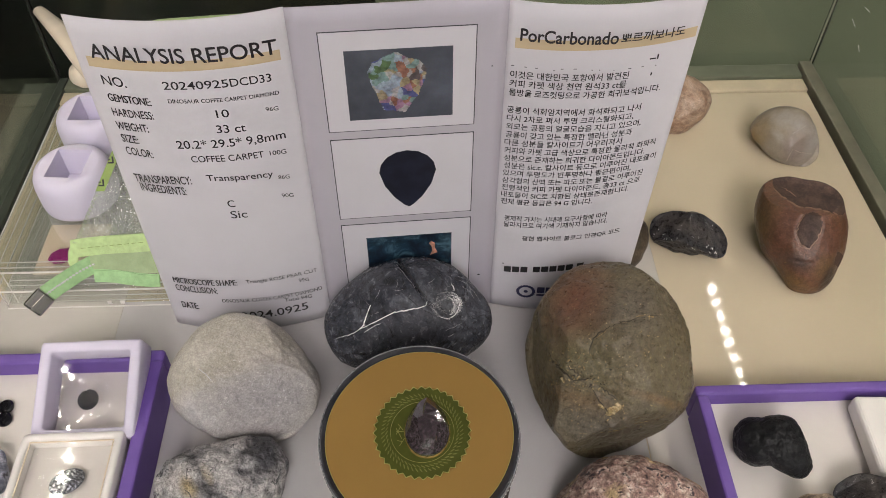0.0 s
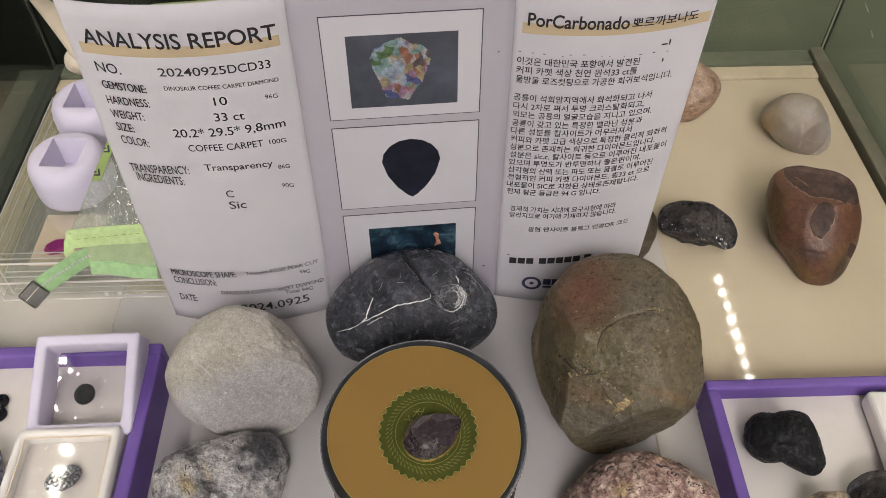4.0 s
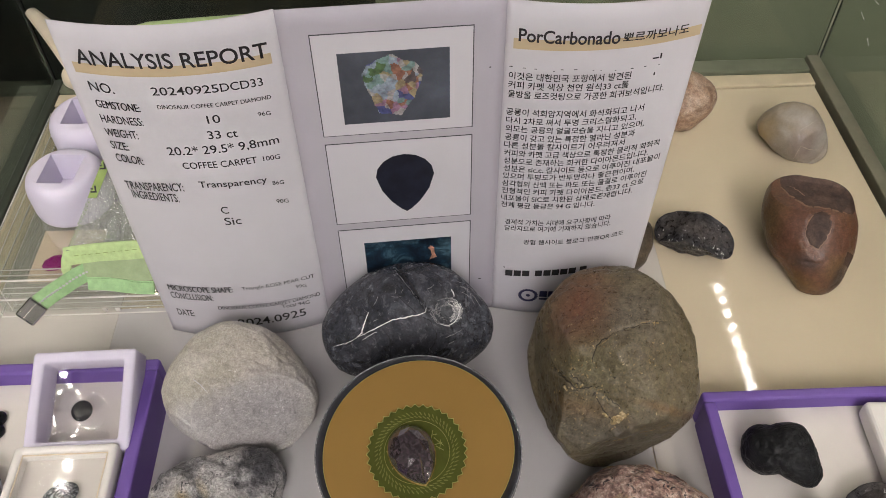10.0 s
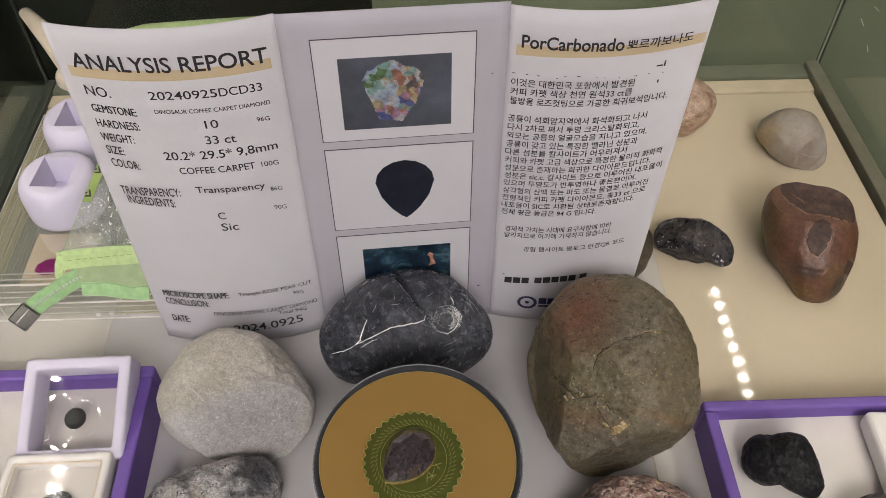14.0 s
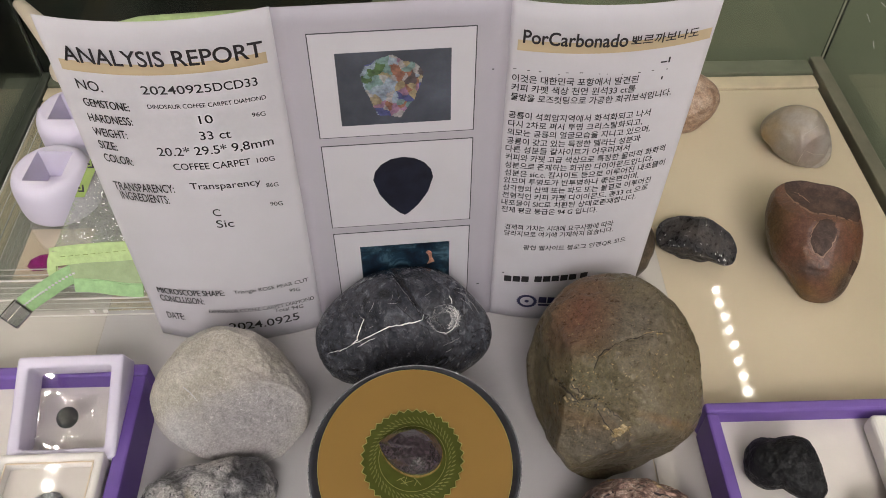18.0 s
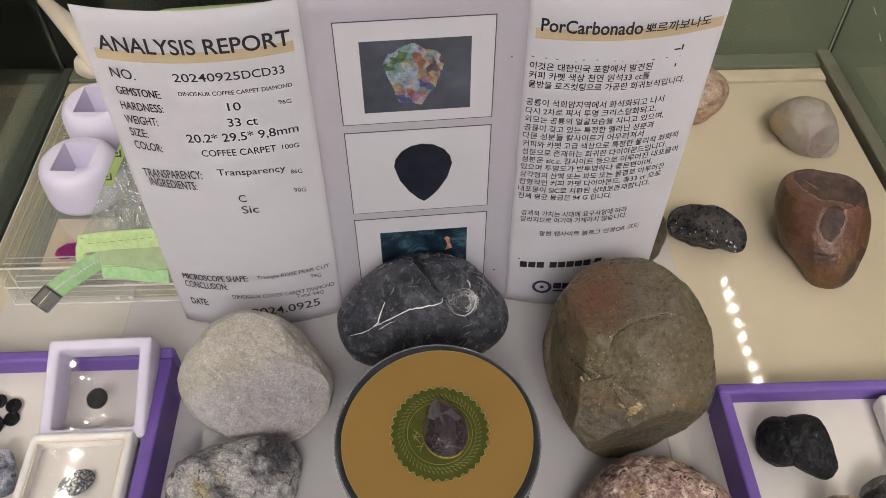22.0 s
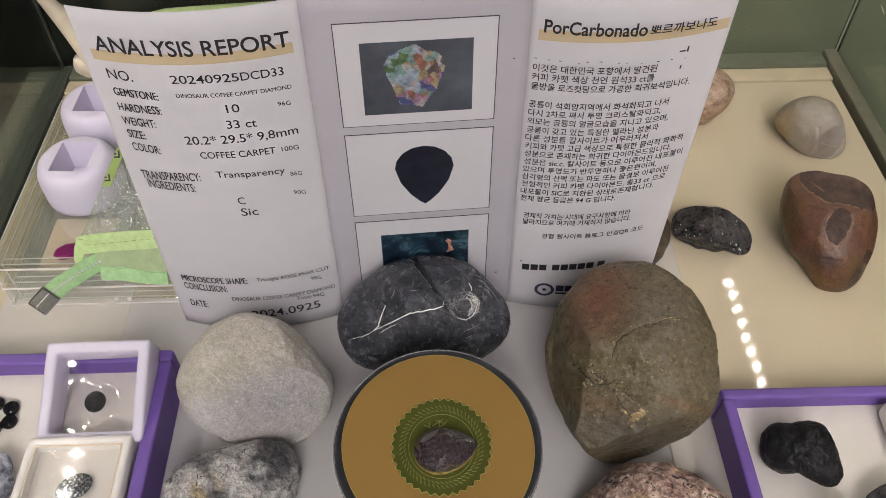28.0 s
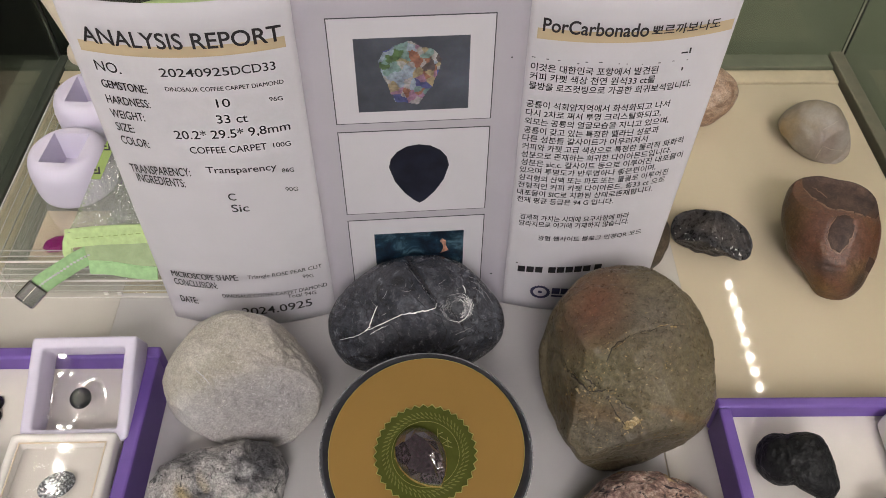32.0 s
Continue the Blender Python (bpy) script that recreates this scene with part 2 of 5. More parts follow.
M["pale_green"] = plain("pale_green_fabric", (0.33, 0.42, 0.235), 0.5, var=0.15, scale=120, bump=0.4, bump_scale=1200)
M["chrome"] = plain("chrome", (0.55, 0.53, 0.50), 0.14, 1.0, bump=0)
M["black_plastic"] = plain("black_gloss_plastic", (0.02, 0.021, 0.026), 0.14, var=0.2, bump=0)
M["rim"] = plain("smoky_rim", (0.040, 0.041, 0.048), 0.10, var=0.3, bump=0, coat=0.8)
M["gold"] = plain("gold_card", (0.355, 0.212, 0.058), 0.42, 0.25, var=0.03, scale=30, bump=0.05)
M["seal"] = plain("olive_foil", (0.128, 0.145, 0.030), 0.35, 0.5, var=0.12, scale=200, bump=0.2)
M["seal_leaf"] = plain("embossed_foil", (0.29, 0.30, 0.085), 0.35, 0.5, var=0.2, scale=400, bump=0)
M["seal_line"] = plain("bright_foil", (0.45, 0.43, 0.14), 0.3, 0.6, bump=0)
M["ivory"] = plain("ivory_horn", (0.70, 0.62, 0.50), 0.35, var=0.05, scale=50, bump=0.05, sub=0.2)

M["quartz"] = rock("milky_quartz", [(0.2, (0.36, 0.335, 0.28)), (0.5, (0.425, 0.40, 0.345)), (0.8, (0.49, 0.465, 0.415))], 45, 0.5, speck=((0.60, 0.58, 0.54), 520, 0.62, 0.76), patch=((0.42, 0.39, 0.345), 22, 0.45, 0.7), blots=(((0.385, 0.363, 0.355), -2.0, -19.0, 42.0, 23.5, 0.22, 0.5), ((0.335, 0.318, 0.320), 8.0, -14.0, 19.0, 11.0, 0.5, 0.45), ((0.45, 0.435, 0.43), -30.0, -8.0, 9.0, 9.0, 0.5, 0.3)), rough=0.40, bump=0.8, bump_scale=420, depth=0.001, sub=0.12, fine_mix=0.2, grit=0.25)
M["ice"] = plain("frosted_quartz", (0.57, 0.56, 0.565), 0.25, var=0.15, scale=500, bump=0.4)
M["slate"] = rock("dark_grey_pebble", [(0.2, (0.015, 0.017, 0.024)), (0.5, (0.034, 0.037, 0.048)), (0.8, (0.080, 0.085, 0.102))], 38, 2.2, veins=((0.010, 0.010, 0.013), 24, 0.012), speck=((0.24, 0.24, 0.25), 460, 0.68, 0.77), patch=((0.070, 0.075, 0.090), 26, 0.50, 0.64), blots=(((0.060, 0.064, 0.076), -22.0, 20.0, 18.0, 8.0, 0.6, 0.6), ((0.016, 0.017, 0.021), -9.0, 18.0, 4.0, 2.6, 0.25, 0.3), ((0.018, 0.019, 0.026), 2.0, -14.0, 28.0, 10.0, 0.6, 0.5), ((0.085, 0.09, 0.10), 22.0, 4.5, 10.0, 9.0, 0.5, 0.5)), rough=0.22, bump=1.0, bump_scale=260, depth=0.0014, fine_mix=0.6, flake=0.7, flake_scale=105, grit=0.3)
M["vein"] = plain("white_calcite", (0.84, 0.84, 0.82), 0.4, var=0.15, scale=500, bump=0.6)
# Near-black for the shade painted into the pebble's groove.
M["dark_groove"] = plain("painted_groove_shade", (0.010, 0.010, 0.012), 0.8, var=0.3)
M["pale_slate"] = plain("rubbed_slate", (0.30, 0.30, 0.31), 0.6, var=0.4, scale=900)
M["crack"] = plain("dark_crack", (0.022, 0.017, 0.010), 0.8, var=0.3)
M["ochre"] = rock("ochre_crust", [(0.3, (0.16, 0.11, 0.05)), (0.6, (0.34, 0.25, 0.12)), (0.8, (0.50, 0.40, 0.24))], 300, 1.0, rough=0.7, bump=0.8, bump_scale=500)
M["olive"] = rock("olive_brown_boulder", [(0.2, (0.080, 0.063, 0.034)), (0.5, (0.117, 0.094, 0.052)), (0.8, (0.158, 0.129, 0.076))], 38, 0.9, speck=((0.40, 0.32, 0.18), 620, 0.66, 0.76), patch=((0.108, 0.088, 0.053), 20, 0.45, 0.66), blots=(((0.130, 0.110, 0.082), 2.0, 30.0, 16.0, 13.0, 0.7, 0.4), ((0.142, 0.066, 0.038), -25.0, 27.0, 13.0, 19.0, 0.6, 0.35), ((0.120, 0.103, 0.055), -12.0, -2.0, 14.0, 10.0, 0.6, 0.4), ((0.165, 0.100, 0.045), 29.0, -12.0, 14.0, 2.4, 0.7, 0.6), ((0.150, 0.092, 0.042), -8.0, -24.0, 16.0, 5.0, 0.6, 0.5), ((0.090, 0.075, 0.053), 18.0, -36.0, 36.0, 13.0, 0.4, 0.25)), rough=0.34, bump=0.7, bump_scale=420, depth=0.001, fine_mix=0.42, flake=0.08, flake_scale=80, grit=0.34)
M["agate_seam"] = plain("pale_agate_seam", (0.40, 0.345, 0.275), 0.4, var=0.2, scale=300)
M["mottled"] = rock("mottled_grey_rock", [(0.2, (0.06, 0.06, 0.066)), (0.42, (0.20, 0.195, 0.20)), (0.6, (0.34, 0.335, 0.335)), (0.85, (0.48, 0.47, 0.465))], 120, 0.3, patch=((0.42, 0.40, 0.39), 55, 0.45, 0.53), blots=(((0.36, 0.29, 0.17), -13.0, 9.0, 3.2, 6.0, 0.4, 0.5), ((0.36, 0.28, 0.15), -2.0, 11.0, 2.2, 4.5, 0.4, 0.5), ((0.42, 0.41, 0.40), 5.0, 13.0, 8.0, 7.0, 0.3, 0.5), ((0.06, 0.06, 0.066), 27.0, 8.0, 7.0, 13.0, 0.25, 0.5)), speck=((0.04, 0.04, 0.045), 150, 0.63, 0.68), rough=0.35, bump=1.0, bump_scale=300, depth=0.002, fine_mix=0.55, flake=0.6, flake_scale=130)
M["granite"] = rock("pink_granite", [(0.2, (0.09, 0.058, 0.060)), (0.42, (0.30, 0.185, 0.155)), (0.6, (0.48, 0.35, 0.29)), (0.85, (0.68, 0.58, 0.50))], 230, 0.3, speck=((0.040, 0.028, 0.034), 240, 0.60, 0.66), patch=((0.48, 0.35, 0.20), 60, 0.62, 0.70), rough=0.5, bump=0.9, bump_scale=300, depth=0.0015, fine_mix=0.6)
M["coal"] = rock("black_pebble", [(0.3, (0.0035, 0.004, 0.005)), (0.7, (0.009, 0.0095, 0.011))], 60, 1.0, rough=0.46, bump=0.7, bump_scale=300, depth=0.001, fine_mix=0.3, grit=0.2, flake=0.15, flake_scale=260, ior=1.34)
M["jasper"] = rock("red_brown_jasper", [(0.2, (0.078, 0.033, 0.020)), (0.5, (0.108, 0.047, 0.028)), (0.8, (0.138, 0.068, 0.036))], 30, 0.6, patch=((0.115, 0.066, 0.030), 24, 0.52, 0.75), speck=((0.24, 0.15, 0.07), 420, 0.70, 0.76), blots=(((0.105, 0.066, 0.028), -26.0, -4.0, 9.0, 20.0, 0.6, 0.5), ((0.150, 0.088, 0.028), 2.0, -30.0, 15.0, 7.0, 0.6, 0.5), ((0.060, 0.034, 0.026), 4.0, -15.0, 9.0, 4.5, 0.5, 0.3), ((0.034, 0.020, 0.015), 26.0, -17.0, 3.5, 9.0, 0.4, 0.6), ((0.060, 0.040, 0.020), -22.0, -16.0, 7.0, 7.0, 0.7, 0.6)), rough=0.40, bump=0.4, bump_scale=330, fine_mix=0.4, grit=0.25)
M["jasper_dark"] = rock("dark_brown_scar", [(0.3, (0.050, 0.031, 0.025)), (0.7, (0.082, 0.052, 0.042))], 40, 0.8, rough=0.68, bump=0.3, grit=0.25, ior=1.35)
M["jasper_lip"] = plain("pale_jasper_lip", (0.19, 0.105, 0.065), 0.45, var=0.3, scale=300)
M["pyrite"] = rock("black_ore", [(0.2, (0.008, 0.008, 0.011)), (0.5, (0.020, 0.019, 0.022)), (0.8, (0.060, 0.052, 0.048))], 120, 0.4, speck=((0.42, 0.40, 0.40), 300, 0.70, 0.74), blots=(((0.060, 0.051, 0.046), -2.0, 5.0, 19.0, 6.0, 0.6, 0.6),), rough=0.32, bump=1.0, bump_scale=300, depth=0.0014, fine_mix=0.7, flake=0.2, flake_scale=220)
M["agate"] = rock("grey_agate", [(0.25, (0.25, 0.20, 0.135)), (0.5, (0.29, 0.25, 0.195)), (0.75, (0.335, 0.30, 0.255))], 28, 0.6, blots=(((0.31, 0.215, 0.085), -20.0, -9.0, 9.0, 15.0, 0.6, 0.6), ((0.235, 0.19, 0.17), 12.0, -5.0, 10.0, 15.0, 0.5, 0.5), ((0.34, 0.31, 0.28), 1.0, 12.0, 14.0, 6.0, 0.7, 0.5), ((0.31, 0.28, 0.255), 21.0, 5.0, 5.0, 11.0, 0.5, 0.3)), rough=0.38, bump=0.12, bump_scale=160, sub=0.15, fine_mix=0.15, grit=0.08)
M["rose"] = rock("pink_jasper", [(0.2, (0.20, 0.11, 0.07)), (0.5, (0.34, 0.235, 0.165)), (0.8, (0.46, 0.36, 0.28))], 60, 0.5, patch=((0.19, 0.115, 0.075), 50, 0.56, 0.7), rough=0.4, bump=0.3, fine_mix=0.35)
M["brown"] = rock("brown_pebble", [(0.3, (0.035, 0.026, 0.018)), (0.7, (0.085, 0.064, 0.043))], 60, 0.6, rough=0.4, bump=0.3)
M["blue_stone"] = rock("blue_grey_stone", [(0.3, (0.10, 0.11, 0.14)), (0.55, (0.24, 0.25, 0.30)), (0.8, (0.36, 0.36, 0.41))], 120, 1.0, speck=((0.04, 0.04, 0.05), 150, 0.62, 0.7), rough=0.3, bump=0.2)
M["tan_stone"] = rock("banded_tan_stone", [(0.35, (0.14, 0.11, 0.09)), (0.5, (0.42, 0.33, 0.24)), (0.7, (0.55, 0.45, 0.35))], 60, 0.4, rough=0.4, bump=0.2)


# ---- building helpers ----
def mesh_of(name, bm, material, smooth=False):
    bmesh.ops.recalc_face_normals(bm, faces=bm.faces)
    me = bpy.data.meshes.new(name)
    bm.to_mesh(me)
    bm.free()
    me.materials.append(M[material])
    if smooth:
        me.shade_smooth()
    return me


def part(name, bm, material, parent, label="", smooth=False, at=None):
    ob = new(name, mesh_of(name, bm, material, smooth))
    ob.parent = parent
    if at is not None:
        ob.matrix_basis = at
    return tagged(ob, label)


def thing(name, label, category, at=None, group="", kind=""):
    ob = new(name)
    ob.empty_display_size = 0.01
    if at is not None:
        ob.matrix_basis = at
    return tagged(ob, label, category, group, kind)


def solo(name, bm, material, label, category, at=None, group="", kind="", smooth=False):
    ob = new(name, mesh_of(name, bm, material, smooth))
    if at is not None:
        ob.matrix_basis = at
    return tagged(ob, label, category, group, kind)


def box(x0, x1, y0, y1, z0, z1, bevel=0.0, segments=2, bm=None):
    own = bm if bm is not None else bmesh.new()
    made = bmesh.ops.create_cube(own, size=1.0, matrix=Matrix.LocRotScale(((x0 + x1) / 2, (y0 + y1) / 2, (z0 + z1) / 2), None, (x1 - x0, y1 - y0, z1 - z0)))
    if bevel:
        edges = {e for v in made["verts"] for e in v.link_edges}
        bmesh.ops.bevel(own, geom=list(edges), offset=bevel, segments=segments, profile=0.5, affect="EDGES")
    return own


def lathe(profile, segments=64, bm=None):
    """A turned body from (radius, height) pairs."""
    bm = bm if bm is not None else bmesh.new()
    rings = []
    for r, z in profile:
        rings.append([bm.verts.new((r * math.cos(2 * math.pi * i / segments), r * math.sin(2 * math.pi * i / segments), z)) for i in range(segments)])
    for a, b in zip(rings, rings[1:]):
        for i in range(segments):
            j = (i + 1) % segments
            bm.faces.new((a[i], a[j], b[j], b[i]))
    bm.faces.new(rings[0][::-1])
    bm.faces.new(rings[-1])
    return bm


def slab(outline, z0, z1, bm=None):
    """A flat plate with the given outline of (x, y)."""
    bm = bm if bm is not None else bmesh.new()
    lo = [bm.verts.new((x, y, z0)) for x, y in outline]
    hi = [bm.verts.new((x, y, z1)) for x, y in outline]
    n = len(outline)
    bm.faces.new(lo[::-1])
    bm.faces.new(hi)
    for i in range(n):
        bm.faces.new((lo[i], lo[(i + 1) % n], hi[(i + 1) % n], hi[i]))
    return bm


def tube(points, radii, segments=16, bm=None):
    bm = bm if bm is not None else bmesh.new()
    pts = [Vector(p) for p in points]
    rings = []
    for i, p in enumerate(pts):
        d = (pts[min(i + 1, len(pts) - 1)] - pts[max(i - 1, 0)]).normalized()
        u = d.cross(Vector((0, 0, 1)))
        u = u.normalized() if u.length > 1e-4 else Vector((1, 0, 0))
        v = d.cross(u)
        r = radii[i]
        ru, rv = r if isinstance(r, tuple) else (r, r)
        rings.append([bm.verts.new(p + u * ru * math.cos(2 * math.pi * k / segments) + v * rv * math.sin(2 * math.pi * k / segments)) for k in range(segments)])
    for a, b in zip(rings, rings[1:]):
        for k in range(segments):
            bm.faces.new((a[k], a[(k + 1) % segments], b[(k + 1) % segments], b[k]))
    bm.faces.new(rings[0])
    bm.faces.new(rings[-1][::-1])
    return bm


def ring_frame(w, d, h, wall, bevel):
    """A square frame with a square hole, bevelled."""
    bm = bmesh.new()
    o = [(-w / 2, -d / 2), (w / 2, -d / 2), (w / 2, d / 2), (-w / 2, d / 2)]
    n = [(-w / 2 + wall, -d / 2 + wall), (w / 2 - wall, -d / 2 + wall), (w / 2 - wall, d / 2 - wall), (-w / 2 + wall, d / 2 - wall)]
    ov = [[bm.verts.new((x, y, z)) for x, y in o] for z in (0, h)]
    nv = [[bm.verts.new((x, y, z)) for x, y in n] for z in (0, h)]
    for i in range(4):
        j = (i + 1) % 4
        bm.faces.new((ov[0][i], ov[0][j], ov[1][j], ov[1][i]))
        bm.faces.new((nv[0][j], nv[0][i], nv[1][i], nv[1][j]))
        bm.faces.new((ov[1][i], ov[1][j], nv[1][j], nv[1][i]))
        bm.faces.new((ov[0][j], ov[0][i], nv[0][i], nv[0][j]))
    bmesh.ops.bevel(bm, geom=list(bm.edges), offset=bevel, segments=3, profile=0.5, affect="EDGES")
    return bm


EYE_POINT = Vector((0, 0, 0.414))


def away(x, y, a, b):
    """The distance of (x, y) from the stretch a to b."""
    dx, dy = b[0] - a[0], b[1] - a[1]
    f = min(1, max(0, ((x - a[0]) * dx + (y - a[1]) * dy) / (dx * dx + dy * dy + 1e-9)))
    return math.hypot(x - a[0] - f * dx, y - a[1] - f * dy)


def within_outline(x, y, edge):
    odd = False
    for (ax, ay), (bx, by) in zip(edge, edge[1:] + edge[:1]):
        if (ay > y) != (by > y) and x < (bx - ax) * (y - ay) / (by - ay) + ax:
            odd = not odd
    return odd


def pebble(name, centre, radii, front, back, material, label, category="stone", power=2.2, lump=0.0, lump_scale=20, grain=0.0, grain_scale=90, ledge=0.0, cuts=(), grooves=(), patches=(), detail=5, chip=0.0, chip_scale=90):
    """A stone: an outline of radii (mm) in the plane that faces up and forward, swelling to front and back, cut flat where it was split, resting on a flat base."""
    C = Vector(centre) / 1000
    w = (EYE_POINT - C).normalized()
    u = Vector((0, 0, 1)).cross(w).normalized()
    v = w.cross(u)
    bm = bmesh.new()
    bmesh.ops.create_icosphere(bm, subdivisions=detail, radius=1.0)
    n = len(radii)
    seed = Vector((sum(radii) % 7, radii[0], radii[3]))
    face = []
    for vert in bm.verts:
        d = vert.co
        k = (math.atan2(d.y, d.x) / (2 * math.pi) * n) % n
        i, f = int(k) % n, k - int(k)
        p0, p1, p2, p3 = (radii[(i + o) % n] / 1000 for o in (-1, 0, 1, 2))
        r = p1 + 0.5 * f * (p2 - p0 + f * (2 * p0 - 5 * p1 + 4 * p2 - p3 + f * (3 * (p1 - p2) + p3 - p0)))
        c, s = math.hypot(d.x, d.y), d.z
        e = (c ** power + abs(s) ** power) ** (-1 / power)
        h = (front if s > 0 else back) / 1000
        q = Vector((d.x / max(c, 1e-6) * c * e * r, d.y / max(c, 1e-6) * c * e * r, s * e * h))
        for nx, ny, nz, off, soft in cuts:
            a = Vector((nx, ny, nz)).normalized()
            over = q.dot(a) - off / 1000
            if over > 0:
                q -= a * over * soft * min(1.0, max(0.0, (s - 0.02) / 0.16))
        inside = min(1.0, abs(s) * 2.2) if s > 0 else 0.6
        if s > 0:
            for wide, deep, line in grooves:
                g = min(away(q.x * 1000, q.y * 1000, a, b) for a, b in zip(line, line[1:])) / wide
                if g < 3:
                    q -= d * deep / 1000 * math.exp(-g * g)
        if lump:
            q += d * lump / 1000 * noise.noise(q * lump_scale + seed) * inside
        if chip:
            bend = noise.noise_vector(q * chip_scale * 1.7 + seed) * 0.25
            q += d * chip / 1000 * (noise.voronoi(q * chip_scale + seed + bend)[0][0] - 0.5) * (0.25 + 0.75 * inside)
        if grain:
            q += d * grain / 1000 * noise.fractal(q * grain_scale + seed, 1.0, 2.0, 5) * (0.3 + 0.7 * inside)
        face.append((q.x, q.y, q.z))
        p = C + u * q.x + v * q.y + w * q.z
        p.z = max(p.z, ledge / 1000 + 0.0003)
        vert.co = p - C
    ob = solo(name, bm, material, label, category, at=Matrix.Translation(C), smooth=True)
    ob.data.attributes.new("face", "FLOAT_VECTOR", "POINT").data.foreach_set("vector", np.array(face, dtype=np.float32).ravel())
    for k, (mat, edge) in enumerate(patches):
        ob.data.materials.append(M[mat])
        xs, ys = [e[0] for e in edge], [e[1] for e in edge]
        for poly in ob.data.polygons:
            c = poly.center
            x, y, z = c.dot(u) * 1000, c.dot(v) * 1000, c.dot(w)
            if z > -0.004 and min(xs) - 1 < x < max(xs) + 1 and min(ys) - 1 < y < max(ys) + 1:
                x += 1.2 * noise.noise(Vector((x * 0.4, y * 0.4, k)))
                y += 1.2 * noise.noise(Vector((x * 0.4, y * 0.4, k + 9)))
                if within_outline(x, y, edge):
                    poly.material_index = k + 1
    return ob


TREES = {}


def strand(stone, name, line, wide, material, label="", rise=0.0002, jitter=0.5, parts=5):
    """A thin seam of mineral or painted shade that follows the face of a stone along (x, y) pairs in mm."""
    C = stone.matrix_basis.translation
    w = (EYE_POINT - C).normalized()
    u = Vector((0, 0, 1)).cross(w).normalized()
    v = w.cross(u)
    if stone.name not in TREES:
        TREES[stone.name] = BVHTree.FromPolygons([p.co for p in stone.data.vertices], [p.vertices[:] for p in stone.data.polygons])
    tree = TREES[stone.name]
    pts = []
    for (ax, ay), (bx, by) in zip(line, line[1:]):
        for k in range(parts):
            f = k / parts
            pts.append((ax + (bx - ax) * f + jitter * noise.noise(Vector((ax + k, by, 1))), ay + (by - ay) * f + jitter * noise.noise(Vector((ax, by + k, 5)))))
    pts.append(line[-1])
    bm = bmesh.new()
    pairs = []
    for i, (x, y) in enumerate(pts):
        (ax, ay), (bx, by) = pts[max(i - 1, 0)], pts[min(i + 1, len(pts) - 1)]
        n = math.hypot(bx - ax, by - ay) or 1
        nx, ny = -(by - ay) / n, (bx - ax) / n
        half = wide / 2 * (0.45 + 0.55 * math.sin(math.pi * (i + 0.6) / (len(pts) + 0.2))) * (1 + 0.5 * noise.noise(Vector((x * 0.9, y * 0.9, 2))))
        row = []
        for sgn in (-1, 0, 1):
            start = (u * (x + sgn * nx * half) + v * (y + sgn * ny * half)) / 1000 + w * 0.1
            hit = tree.ray_cast(start, -w)[0]
            if hit is None:
                row = None
                break
            row.append(bm.verts.new(hit + w * (rise if sgn == 0 else 0.00005)))
        if row:
            pairs.append(row)
    for a, b in zip(pairs, pairs[1:]):
        bm.faces.new((a[0], a[1], b[1], b[0]))
        bm.faces.new((a[1], a[2], b[2], b[1]))
    return part(name, bm, material, stone, label, True)


# ---- the room ----
def room():
    R = 2.6
    solo("floor", box(-R, R, -R, R, -0.95, -0.90), "room_floor", "dark polished shop floor", "floor", kind="structure")
    solo("ceiling", box(-R, R, -R, R, 1.9, 1.95), "ceiling", "pale painted shop ceiling", "ceiling", kind="structure")
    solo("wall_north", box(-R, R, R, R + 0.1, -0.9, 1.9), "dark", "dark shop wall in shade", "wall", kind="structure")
    # Plain backdrop panel added to lighten the view through the back glass.
    solo("wall_back_panel", box(-0.05, 0.9, 0.86, 0.90, -0.9, 0.5), "olive_panel", "olive grey backdrop panel added behind the case", "wall", kind="structure")
    # Unseen south wall kept pale to bounce soft fill onto the case.
    solo("wall_south", box(-R, R, -R - 0.1, -R, -0.9, 1.9), "ceiling", "unseen pale wall added to bounce fill light", "wall", kind="structure")
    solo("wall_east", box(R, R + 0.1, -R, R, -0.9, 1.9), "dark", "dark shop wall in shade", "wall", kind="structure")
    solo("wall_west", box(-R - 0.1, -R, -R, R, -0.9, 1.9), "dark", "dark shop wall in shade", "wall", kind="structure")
    # Unseen panel added on the ceiling as fill for upright faces.
    lamp = thing("fill_ceiling_light", "unseen ceiling light panel added as frontal fill", "lamp", pose(0.1, -1.75, 1.895))
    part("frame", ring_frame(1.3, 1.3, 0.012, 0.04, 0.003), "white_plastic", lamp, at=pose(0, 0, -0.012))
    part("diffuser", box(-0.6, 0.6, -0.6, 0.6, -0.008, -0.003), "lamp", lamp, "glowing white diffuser")


